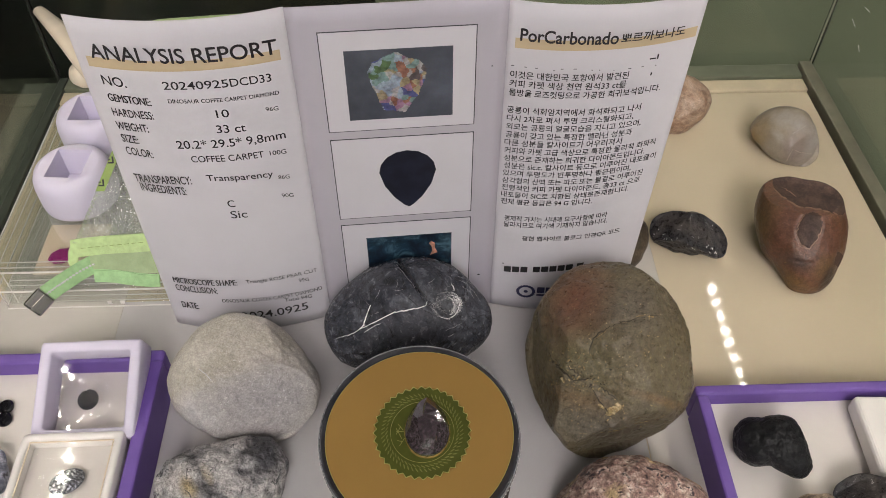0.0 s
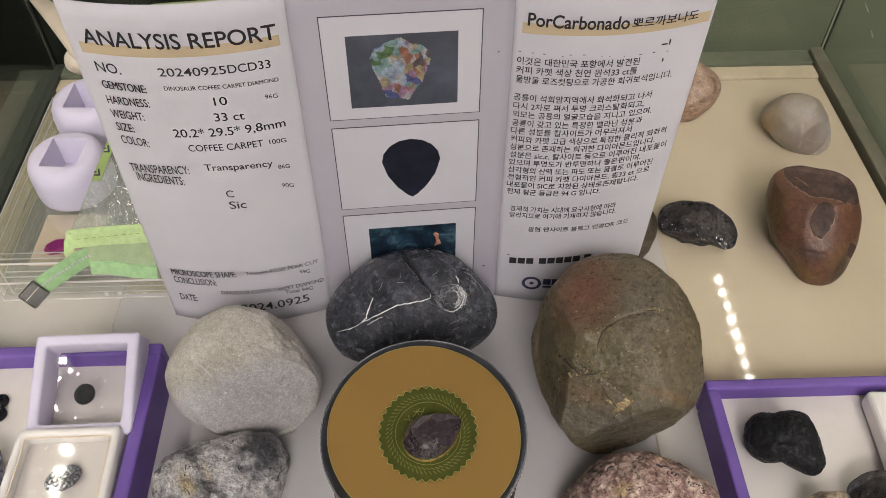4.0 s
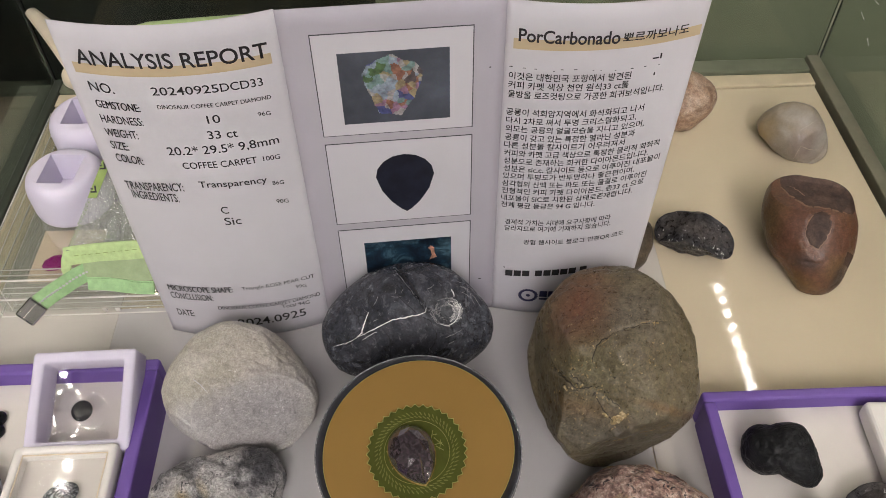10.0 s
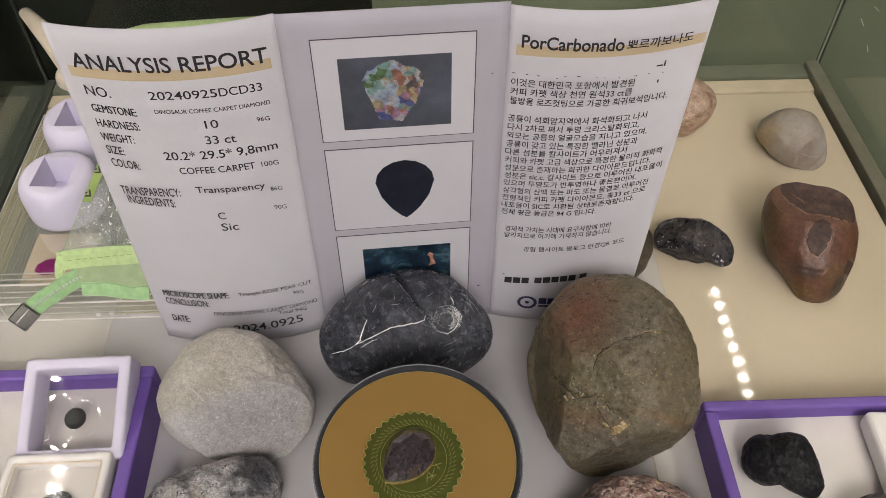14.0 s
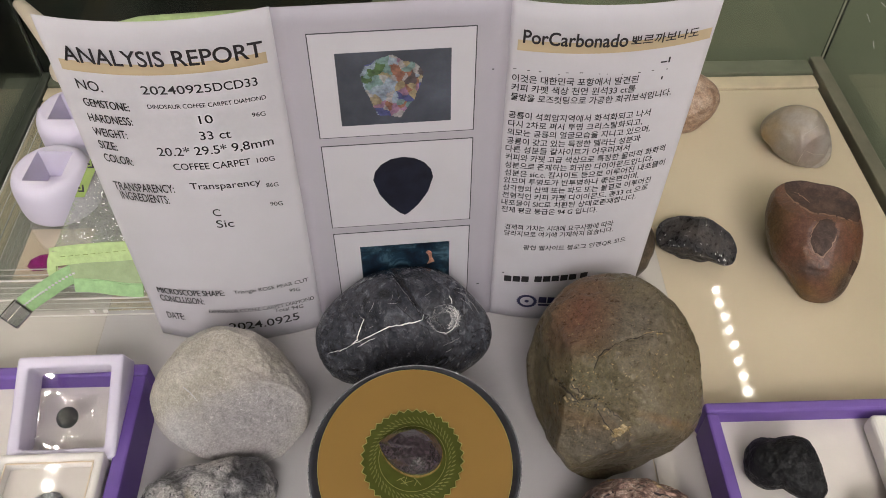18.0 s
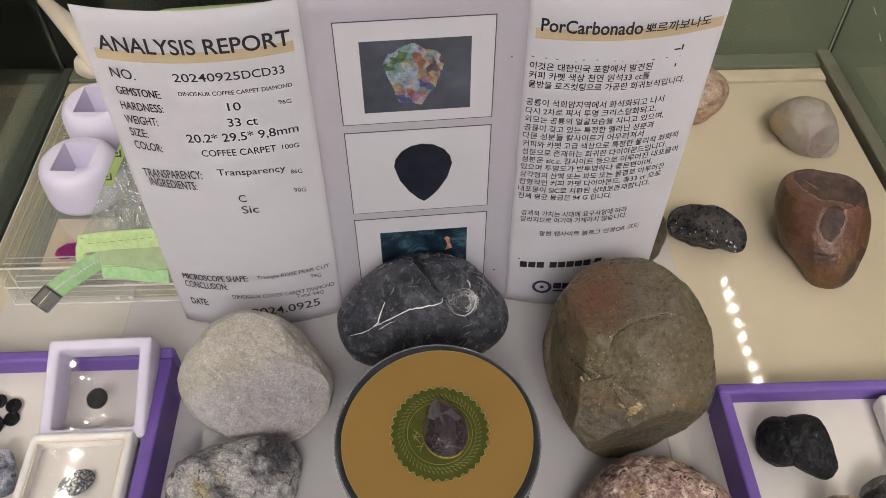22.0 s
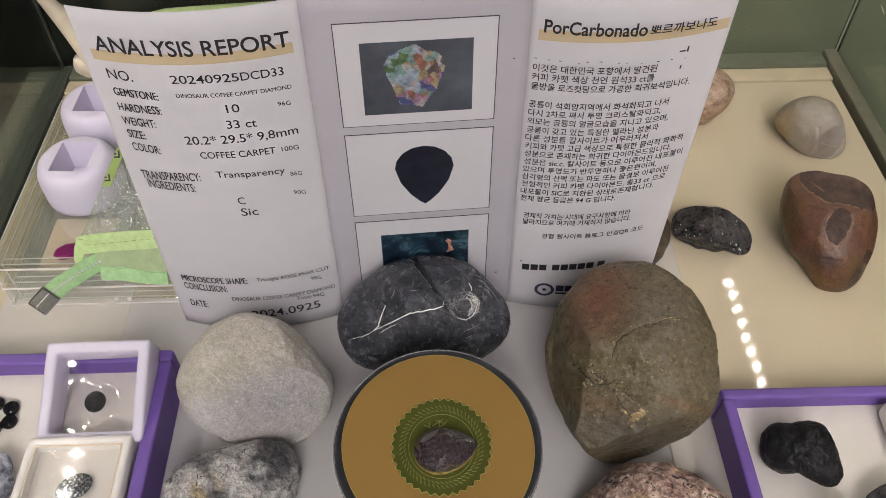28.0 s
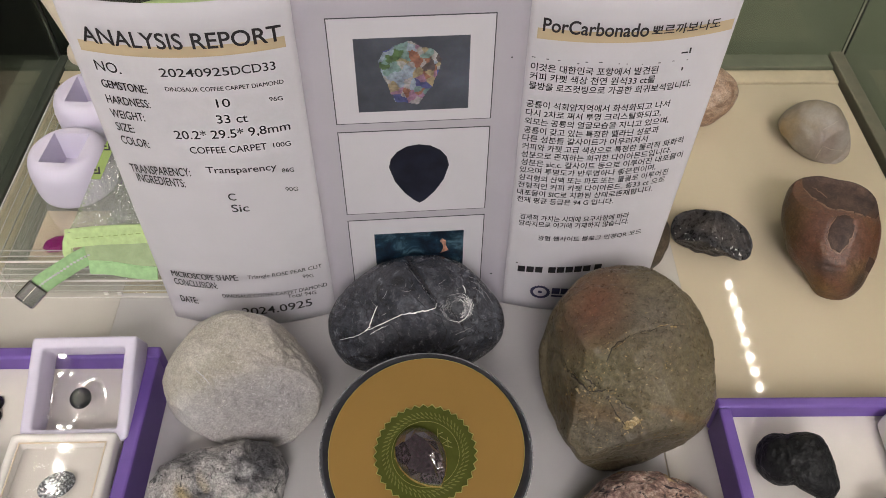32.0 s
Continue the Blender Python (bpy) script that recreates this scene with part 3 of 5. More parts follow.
def showcase():
    case = thing("display_case", "glass display case with a cream acrylic floor", "display case")
    part("plinth", box(-0.34, 0.345, -0.14, 0.585, -0.899, -0.012), "plinth", case, "grey cabinet plinth")
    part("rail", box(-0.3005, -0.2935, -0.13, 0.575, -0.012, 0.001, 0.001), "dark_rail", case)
    part("rail", box(0.3225, 0.333, -0.13, 0.575, -0.012, 0.004, 0.001), "rail", case)
    part("ledge", box(-0.293, 0.3215, 0.542, 0.557, -0.012, -0.001, 0.001), "ledge", case, "cream back ledge")
    part("rail", box(-0.293, 0.3215, 0.5585, 0.575, -0.012, 0.001, 0.001), "glass_edge", case, "pale green back rail")
    for name, b in (("left_glass", (-0.3065, -0.3015, -0.13, 0.575)), ("right_glass", (0.334, 0.339, -0.13, 0.575)), ("back_glass", (-0.3010, 0.3335, 0.5755, 0.5805)), ("front_glass", (-0.3010, 0.3335, -0.1355, -0.1305))):
        g = part("glass_pane", box(*b, -0.011, 0.262, 0.0006, 1), "glass", case, "greenish clear glass pane")
        g.visible_shadow = False
    for x0, x1 in ((-0.322, -0.287), (0.296, 0.342)):
        part("top_rail", box(x0, x1, -0.13, 0.58, 0.2625, 0.276, 0.0015), "rail", case, "metal top rail")
    board = solo("display_board", box(-0.2915, 0.3185, -0.125, 0.5385, -0.011, 0.0, 0.0012), "board", "glossy cream acrylic board on the case floor", "board")
    solo("backing_sheet", box(-0.1921, 0.1222, 0.02, 0.333, 0.0003, 0.0009, 0.0002, 1), "sheet", "white sheet of card lying under the stones", "sheet", group="white sheets")
    solo("backing_sheet", box(0.1229, 0.1540, 0.02, 0.385, 0.0003, 0.0009, 0.0002, 1), "sheet_cream", "narrow white strip of card beside the stones", "sheet", group="white sheets")
    # Sheet added to paint the board's pale reflection; left edge on a seam.
    solo("backing_sheet", box(-0.2720, -0.1922, 0.02, 0.500, 0.0003, 0.0008, 0.0002, 1), "sheet_cream", "off-white sheet added for the pale reflection on the board", "sheet", group="white sheets")
    rng = random.Random(17)
    for k in range(16):
        y, z, a, n = rng.uniform(0.30, 0.55), rng.uniform(0.03, 0.19), rng.uniform(-40, 60), rng.uniform(0.0008, 0.0045)
        part("scratch", box(-0.0001, 0.0001, -n, n, -0.00018, 0.00018), "frosted", case, "pale scratch on the glass", at=pose(0.3337, y, z, a, 0, 0))
    for x in (-0.294, 0.3035):
        strip = thing("led_strip", "slim strip of warm white LED chips under the rail", "light strip", pose(x, 0.2, 0.2585), group="light strips of the case")
        part("tape", box(-0.005, 0.005, -0.335, 0.352, 0.0012, 0.0035), "strip", strip)
        chip = box(-0.0021, 0.0021, -0.0018, 0.0018, -0.0004, 0.001)
        me = mesh_of("chip", chip, "led")
        for k in range(39):
            c = new("chip", me)
            c.parent = strip
            c.matrix_basis = pose(0, -0.322 + 0.0174 * k, 0)


# ---- the folded report ----
LEFT, FOLD_A, FOLD_B, RIGHT, TOP = -0.1555, -0.0595, 0.0415, 0.1330, 0.2165


def arc(x, a, b, c):
    (x0, y0), (x1, y1), (x2, y2) = a, b, c
    return y0 * (x - x1) * (x - x2) / ((x0 - x1) * (x0 - x2)) + y1 * (x - x0) * (x - x2) / ((x1 - x0) * (x1 - x2)) + y2 * (x - x0) * (x - x1) / ((x2 - x0) * (x2 - x1))


def leaf(x, z, off=0.0):
    """The place on the standing paper at width x and height z, off metres in front of it."""
    if x < -0.06:
        y = arc(x, (-0.156, 0.3155), (-0.108, 0.3085), (-0.06, 0.318))
    elif x < 0.0415:
        y = 0.318 + (x + 0.06) / 0.1015 * 0.0065
    else:
        y = arc(x, (0.0415, 0.3245), (0.085, 0.3185), (0.14, 0.330))
    return Vector((x, y + 0.02 * z - off, z + 0.0011))


def sheet_patch(x0, x1, z0, z1, off, nx=8, nz=4, thick=0.0, slant=0.0, taper=0.0):
    bm = bmesh.new()
    def grid(o):
        return [[bm.verts.new(leaf(x0 + (x1 - x0) * i / nx + taper * (1 - j / nz) * (i / nx), z0 + slant * i / nx + (z1 - z0) * j / nz, o)) for i in range(nx + 1)] for j in range(nz + 1)]
    g = grid(off)
    sheets = [g] if not thick else [g, grid(off - thick)]
    for s in sheets:
        for j in range(nz):
            for i in range(nx):
                bm.faces.new((s[j][i], s[j][i + 1], s[j + 1][i + 1], s[j + 1][i]))
    if thick:
        a, b = sheets
        loop_a = a[0] + [r[-1] for r in a[1:]] + a[-1][-2::-1] + [r[0] for r in a[-2:0:-1]]
        loop_b = b[0] + [r[-1] for r in b[1:]] + b[-1][-2::-1] + [r[0] for r in b[-2:0:-1]]
        for i in range(len(loop_a)):
            j = (i + 1) % len(loop_a)
            bm.faces.new((loop_a[j], loop_a[i], loop_b[i], loop_b[j]))
    return bm


def report():
    doc = thing("report_leaflet", "folded white paper analysis report standing upright with printed text and photographs", "leaflet")
    left_leaf = part("panel", sheet_patch(LEFT, FOLD_A, 0, TOP, 0, 40, 24, 0.00025), "paper", doc, "white left-hand leaf", True)
    part("panel", sheet_patch(FOLD_A, FOLD_B, 0, TOP - 0.0005, 0, 20, 24, 0.00025), "lilac_print", doc, "pale lilac printed leaf", True)
    right_leaf = part("panel", sheet_patch(FOLD_B, RIGHT, 0, TOP - 0.002, 0, 40, 24, 0.00025, taper=-0.0075), "paper", doc, "white right-hand leaf", True)
    part("title_band", sheet_patch(-0.1505, -0.0637, 0.191, 0.1965, 0.0003, 30, 2, slant=-0.0005), "band", doc, "beige band under the title")
    part("title_band", sheet_patch(0.0450, 0.1308, 0.190, 0.1955, 0.0003, 30, 2, slant=0.0025), "band", doc, "beige band under the title")

    def rect(name, x0, x1, z0, z1, off, mat, label="", taper=0.0):
        return part(name, sheet_patch(x0, x1, z0, z1, off, 8, 6, taper=taper), mat, doc, label)
    for z1, z0 in ((0.2030, 0.1452), (0.1406, 0.0838), (0.0793, 0.0215)):
        rect("frame_line", -0.0464, 0.0272, z0, z1, 0.0003, "grey_ink")
        rect("picture_frame", -0.0459, 0.0267, z0 + 0.0005, z1 - 0.0005, 0.00045, "paper", "white picture frame")
    rect("photograph", -0.0352, 0.0160, 0.1523, 0.1925, 0.0006, "photo_dark", "slate-grey printed photograph")
    rect("photograph", -0.0328, 0.0162, 0.0330, 0.0678, 0.0006, "photo_sea", "dark blue printed photograph")
    # opal: many small cells of colour inside a rounded outline
    cells = {}
    hues = [(0.075, 0.14, 0.055), (0.10, 0.08, 0.085), (0.27, 0.12, 0.08), (0.27, 0.33, 0.42), (0.34, 0.28, 0.17), (0.36, 0.34, 0.34), (0.075, 0.09, 0.25), (0.31, 0.17, 0.26), (0.17, 0.27, 0.26)]
    seeds = [[(18, 10), (22, 8), (16, 13)], [(37, 12), (35, 14), (40, 11), (38, 15)], [(29, 9), (31, 12), (35, 19), (32, 27), (25, 28)], [(24, 18), (22, 20), (26, 15), (23, 22)], [(24, 11), (31, 17), (20, 24), (37, 22)], [(30, 3), (33, 6), (28, 14), (31, 32), (26, 23)], [(34, 24), (31, 23), (22, 30), (40, 18)], [(22, 27), (39, 18), (33, 20), (28, 29)], [(34, 28), (18, 17), (23, 4), (37, 7)]]
    pts = [(x, y, i) for i, spots in enumerate(seeds) for x, y in spots]
    rng = random.Random(5)
    pts += [(rng.uniform(13, 42), rng.uniform(4, 33), rng.randrange(2, len(hues))) for _ in range(40)]
    edge = [(13, 11), (16, 6), (23, 3), (28, 1.5), (32, 4.5), (38, 6), (42, 11), (41, 16), (37, 25), (33, 30), (31, 34), (27, 33), (20, 32), (17, 23), (15, 19), (14, 14)]
    for i, h in enumerate(hues):
        M["opal_%d" % i] = plain("opal_print", h, 0.4, var=0.45, scale=400, bump=0)
        cells[i] = bmesh.new()
    for ix in range(66):
        for iy in range(72):
            px, py = 11 + ix * 0.48, 0.5 + iy * 0.48
            wx = px + 1.3 * noise.noise(Vector((px * 0.3, py * 0.3, 2)))
            wy = py + 1.3 * noise.noise(Vector((px * 0.3, py * 0.3, 8)))
            if not within_outline(px + 0.3 * (wx - px), py + 0.3 * (wy - py), edge):
                continue
            bm = cells[min(pts, key=lambda p: (p[0] - wx) ** 2 + (p[1] - wy) ** 2)[2]]
            x, z = -0.0381 + px * 0.00099, 0.1922 - py * 0.00108
            bm.faces.new([bm.verts.new(leaf(x + dx * 0.0005, z + dz * 0.00052, 0.0008)) for dx, dz in ((0, 0), (1, 0), (1, 1), (0, 1))])
    for i in cells:
        part("opal_print", cells[i], "opal_%d" % i, doc)
    # dark pear-cut gem print
    bm = bmesh.new()
    rim = []
    for k in range(16):
        a = math.pi / 2 + 2 * math.pi * k / 16
        c, s = math.cos(a), math.sin(a)
        x = 0.0151 * c
        z = 0.0145 * s if s > 0 else 0.0260 * s
        if s < 0:
            x = 0.0151 * (1 if c > 0 else -1) * max(0.0, 1 - (-s) ** 1.6) ** 0.8 if abs(c) > 1e-6 else 0
        rim.append(bm.verts.new(leaf(-0.0076 + x, 0.1168 + z, 0.0008)))
    mid = bm.verts.new(leaf(-0.0076, 0.113, 0.0009))
    for a, b in zip(rim, rim[1:] + rim[:1]):
        bm.faces.new((mid, a, b))
    part("gem_print", bm, "gem_photo", doc, "black pear-cut gem in print")
    bm = bmesh.new()
    q = [bm.verts.new(leaf(0.003 + dx, 0.055 + dz, 0.0008)) for dx, dz in ((0, 0.005), (0.0015, 0.007), (0.0035, 0.005), (0.0035, 0.001), (0.005, -0.003), (0.0025, -0.004), (0.0005, -0.005), (0.002, -0.001), (0.0015, 0.003))]
    bm.faces.new(q)
    part("flame_print", bm, "flame", doc)
    # emblem and bars where the maker's name stands
    bm = bmesh.new()
    def ringed(cx, cz, r0, r1, n=40, teeth=0.0):
        for k in range(n):
            a0, a1 = 2 * math.pi * k / n, 2 * math.pi * (k + 1) / n
            o = 1 + (teeth if k % 2 else 0)
            q = [bm.verts.new(leaf(cx + r * math.cos(a), cz + r * math.sin(a), 0.0004)) for r, a in ((r0, a0), (r1 * o, a0), (r1 * o, a1), (r0, a1))]
            bm.faces.new(q)
    ringed(0.0627, 0.0165, 0.0040, 0.0057, 40, 0.06)
    ringed(0.0627, 0.0165, 0.0, 0.0013, 12)
    part("emblem", bm, "navy", doc, "round navy emblem")
    for x in (0.0483, 0.0532, 0.0581, 0.0655, 0.0704, 0.0753, 0.0802, 0.0851, 0.0915):
        z = 0.0326 + 0.12 * (x - 0.0483)
        part("text_bar", sheet_patch(x, x + 0.0041, z, z + 0.0050, 0.0004, 2, 1, slant=0.0004), "ink", doc)
    rng = random.Random(11)
    for k in range(12):
        x, z, w = 0.0440 + 0.0062 * k + rng.uniform(-0.002, 0.002), 0.1795 + rng.uniform(-0.0004, 0.0012), rng.uniform(0.0005, 0.0016)
        part("ink_speck", sheet_patch(x, x + w, z, z + 0.0004, 0.0004, 1, 1), "grey_ink", doc)
    for x, z, w, h in ((0.1130, 0.1835, 0.0008, 0.0030), (0.1095, 0.1838, 0.0030, 0.0008), (0.1115, 0.1745, 0.0007, 0.0018), (0.0345, 0.1795, 0.0008, 0.0006), (0.0325, 0.0285, 0.0014, 0.0008), (0.0470, 0.0395, 0.0010, 0.0008)):
        part("ink_speck", sheet_patch(x, x + w, z, z + h, 0.0004, 1, 1), "ink", doc)
    for x in (0.0695, 0.0748, 0.0801):
        part("text_bar", sheet_patch(x, x + 0.0046, 0.0158, 0.0212, 0.0004, 2, 1), "navy", doc)
    part("text_bar", sheet_patch(0.0695, 0.0790, 0.0130, 0.0146, 0.0004, 4, 1), "navy", doc)

    def printed(body, x0, z0, x1, z1, h, ink="ink", bold=0.012):
        """A line of print from x0 to x1 (mm) with its base at z0 to z1 and letters h high: each letter a piece on its leaf, the small body text kept whole."""
        cu = bpy.data.curves.new("line", "FONT")
        cu.body = body
        cu.resolution_u = 4
        struck = "M" in body
        weight = 1.0 if body.endswith(":") or bold != 0.012 else 0.5
        cu.offset = 0.0 if struck else bold * weight
        ob = bpy.data.objects.new("line", cu)
        me = bpy.data.meshes.new_from_object(ob)
        bpy.data.objects.remove(ob)
        bpy.data.curves.remove(cu)
        xs, ys = [v.co.x for v in me.vertices], [v.co.y for v in me.vertices]
        lo, hi = min(xs), max(xs)
        hangul = any(ord(ch) > 0x3000 for ch in body)
        base = min(ys) if hangul else 0.0
        cap = max(ys) - base if hangul or not any(ch.isdigit() or ch.isupper() for ch in body) else 0.70
        bm = bmesh.new()
        bm.from_mesh(me)
        bpy.data.meshes.remove(me)
        small = hangul and h < 5
        letters = []
        todo = set(bm.verts)
        while todo:
            piece, front = set(), [next(iter(todo))]
            while front:
                v = front.pop()
                if v in todo:
                    todo.discard(v)
                    piece.add(v)
                    front += [e.other_vert(v) for e in v.link_edges]
            letters.append([min(v.co.x for v in piece), max(v.co.x for v in piece), piece])
        letters.sort(key=lambda p: p[0])
        joined = []
        for a, b, piece in letters:
            if joined and (small or min(b, joined[-1][1]) - a > 0.45 * min(b - a, joined[-1][1] - joined[-1][0])):
                joined[-1][1] = max(b, joined[-1][1])
                joined[-1][2] |= piece
            else:
                joined.append([a, b, piece])
        for a, b, piece in joined:
            made, at = bmesh.new(), {}
            for v in piece:
                f = (v.co.x - lo) / (hi - lo)
                at[v] = made.verts.new(leaf((x0 + (x1 - x0) * f) / 1000, (z0 + (z1 - z0) * f + (v.co.y - base) / cap * h) / 1000, 0.0006))
            faces = {f for v in piece for f in v.link_faces}
            for f in faces:
                made.faces.new([at[v] for v in f.verts])
            if struck:
                twin = {v: made.verts.new(p.co + Vector((0.00001 * h * 5.0 * weight, -0.00002, 0))) for v, p in at.items()}
                for f in faces:
                    made.faces.new([twin[v] for v in f.verts])
            ob = part("printed_text" if small else "letter", made, ink, right_leaf if x0 > 0 else left_leaf)
            if small:
                tagged(ob, kind="stuff")
        bm.free()

    printed("ANALYSIS", -147.6, 196.2, -105.0, 195.2, 7.7, "ink", 0.013)
    printed("REPORT", -101.2, 195.1, -64.5, 194.3, 7.7, "ink", 0.013)
    printed("NO.", -146.5, 181.9, -135.2, 181.2, 5.3)
    printed("20240925", -118.2, 181.2, -88.6, 180.7, 4.4)
    printed("DCD33", -87.8, 180.7, -69.3, 180.3, 4.4)
    printed("GEMSTONE:", -146.6, 172.6, -126.3, 171.6, 4.4)
    printed("DINOSAUR COFFEE CARPET DIAMOND", -117.8, 173.5, -67.1, 172.2, 2.3)
    printed("HARDNESS:", -147.1, 163.8, -127.0, 163.5, 4.6)
    printed("10", -97.3, 163.9, -91.3, 163.8, 4.6)
    printed("96G", -74.4, 163.9, -68.6, 163.3, 2.4)
    printed("WEIGHT:", -147.6, 155.5, -131.7, 155.3, 4.8)
    printed("33 ct", -98.9, 154.8, -85.2, 154.2, 4.8)
    printed("SIZE:", -147.3, 147.8, -138.7, 147.4, 4.9)
    printed("20.2* 29.5* 9,8mm", -120.0, 146.0, -67.5, 145.8, 5.0)
    printed("COLOR:", -147.3, 139.8, -133.7, 138.9, 5.0)
    printed("COFFEE CARPET", -114.9, 137.2, -79.4, 136.4, 4.1)
    printed("100G", -76.5, 136.8, -68.5, 136.1, 2.9)
    printed("TRANSPARENCY:", -148.1, 121.3, -118.0, 122.3, 5.4)
    printed("Transparency", -110.0, 124.5, -76.9, 122.7, 4.2)
    printed("86G", -74.7, 120.2, -69.1, 119.3, 2.7)
    printed("INGREDIENTS:", -146.4, 115.3, -122.3, 114.6, 5.5)
    printed("90G", -74.7, 107.3, -68.8, 106.0, 2.8)
    printed("C", -102.9, 105.6, -99.1, 105.2, 4.9)
    printed("Sic", -102.7, 97.1, -94.1, 96.9, 5.4)
    printed("MICROSCOPE SHAPE:", -147.4, 41.7, -109.5, 42.6, 4.9)
    printed("Triangle ROSE PEAR CUT", -104.1, 43.7, -63.4, 43.9, 3.0)
    printed("99G", -74.4, 38.5, -68.7, 37.4, 2.9)
    printed("CONCLUSION:", -147.4, 34.5, -122.3, 34.9, 5.5)
    printed("DINOSAUR COFFEE CARPET DIAMOND", -121.1, 27.1, -62.2, 26.8, 3.2)
    printed("Total 94G", -84.7, 23.4, -68.7, 22.1, 3.1)
    printed("DATE:", -147.4, 18.5, -137.0, 18.8, 5.8)
    printed("2024.0925", -112.1, 10.8, -71.9, 12.5, 6.6)
    printed("PorCarbonado", 47.1, 194.5, 92.3, 194.5, 6.5, "ink", 0.018)
    printed("뽀르까보나도", 93.6, 194.7, 124.5, 194.9, 5.2, "ink", 0.014)
    printed("이것은 대한민국 포항에서 발견된", 43.7, 173.3, 100.5, 174.4, 4.3, bold=0.010)
    printed("커피 카펫 색상 천연 원석33 ct를", 43.7, 168.1, 100.1, 169.3, 4.3, bold=0.010)
    printed("물방울 로즈컷팅으로 가공한 희귀보석입니다.", 43.8, 162.8, 118.3, 164.6, 4.3, bold=0.010)
    printed("공룡이 석회암지역에서 화석화되고 나서", 43.5, 152.2, 110.2, 154.2, 4.3, bold=0.010)
    printed("다시 2차로 쪄서 투명 크리스탈화되고,", 43.6, 146.9, 107.3, 149.0, 4.3, bold=0.010)
    printed("외모는 공룡의 얼굴모습을 지니고 있으며,", 43.6, 141.7, 112.1, 144.1, 4.3, bold=0.010)
    printed("공룡이 갖고 있는 특정한 멜라닌 성분과", 43.6, 136.4, 108.2, 138.8, 4.3, bold=0.010)
    printed("다른 성분들 칼사이트가 어우러져서", 43.3, 131.2, 103.7, 133.6, 4.3, bold=0.010)
    printed("커피와 카펫 고급 색상으로 특정한 물리적 화화적", 43.6, 125.9, 122.9, 129.3, 4.3, bold=0.010)
    printed("성분으로 존재하는 희귀한 다이아몬드입니다.", 43.6, 120.6, 117.8, 124.0, 4.3, bold=0.010)
    printed("성분은 sic.c. 칼사이트 등으로 이루어진 내포물이", 43.8, 115.4, 125.0, 119.3, 4.3, bold=0.010)
    printed("있으며 투명도가 반투명하나 좋은편이며,", 43.6, 110.1, 112.1, 113.6, 4.3, bold=0.010)
    printed("삼각형의 산맥 또는 파도 또는 물결로 이루어진", 43.5, 104.9, 119.5, 108.9, 4.3, bold=0.010)
    printed("전형적인 커피 카펫 다이아몬드. 총33 ct 으로", 43.5, 99.6, 118.9, 103.8, 4.3, bold=0.010)
    printed("내포물이 SIC로 치환된 상태로존재합니다.", 43.4, 94.3, 113.5, 98.4, 4.3, bold=0.010)
    printed("전체 평균 등급은 94 G 입니다.", 43.7, 89.1, 93.6, 92.1, 4.3, bold=0.010)
    printed("경제적 가치는 시대에 요구사항에 따라", 46.2, 76.3, 104.1, 80.2, 4.3, bold=0.010)
    printed("달라지므로 여기에 기재하지 않습니다.", 46.2, 71.3, 104.8, 75.4, 4.3, bold=0.010)
    printed("광협 웹사이트 블로그 인경QR 코드", 57.1, 61.2, 113.8, 65.4, 4.3, bold=0.010)


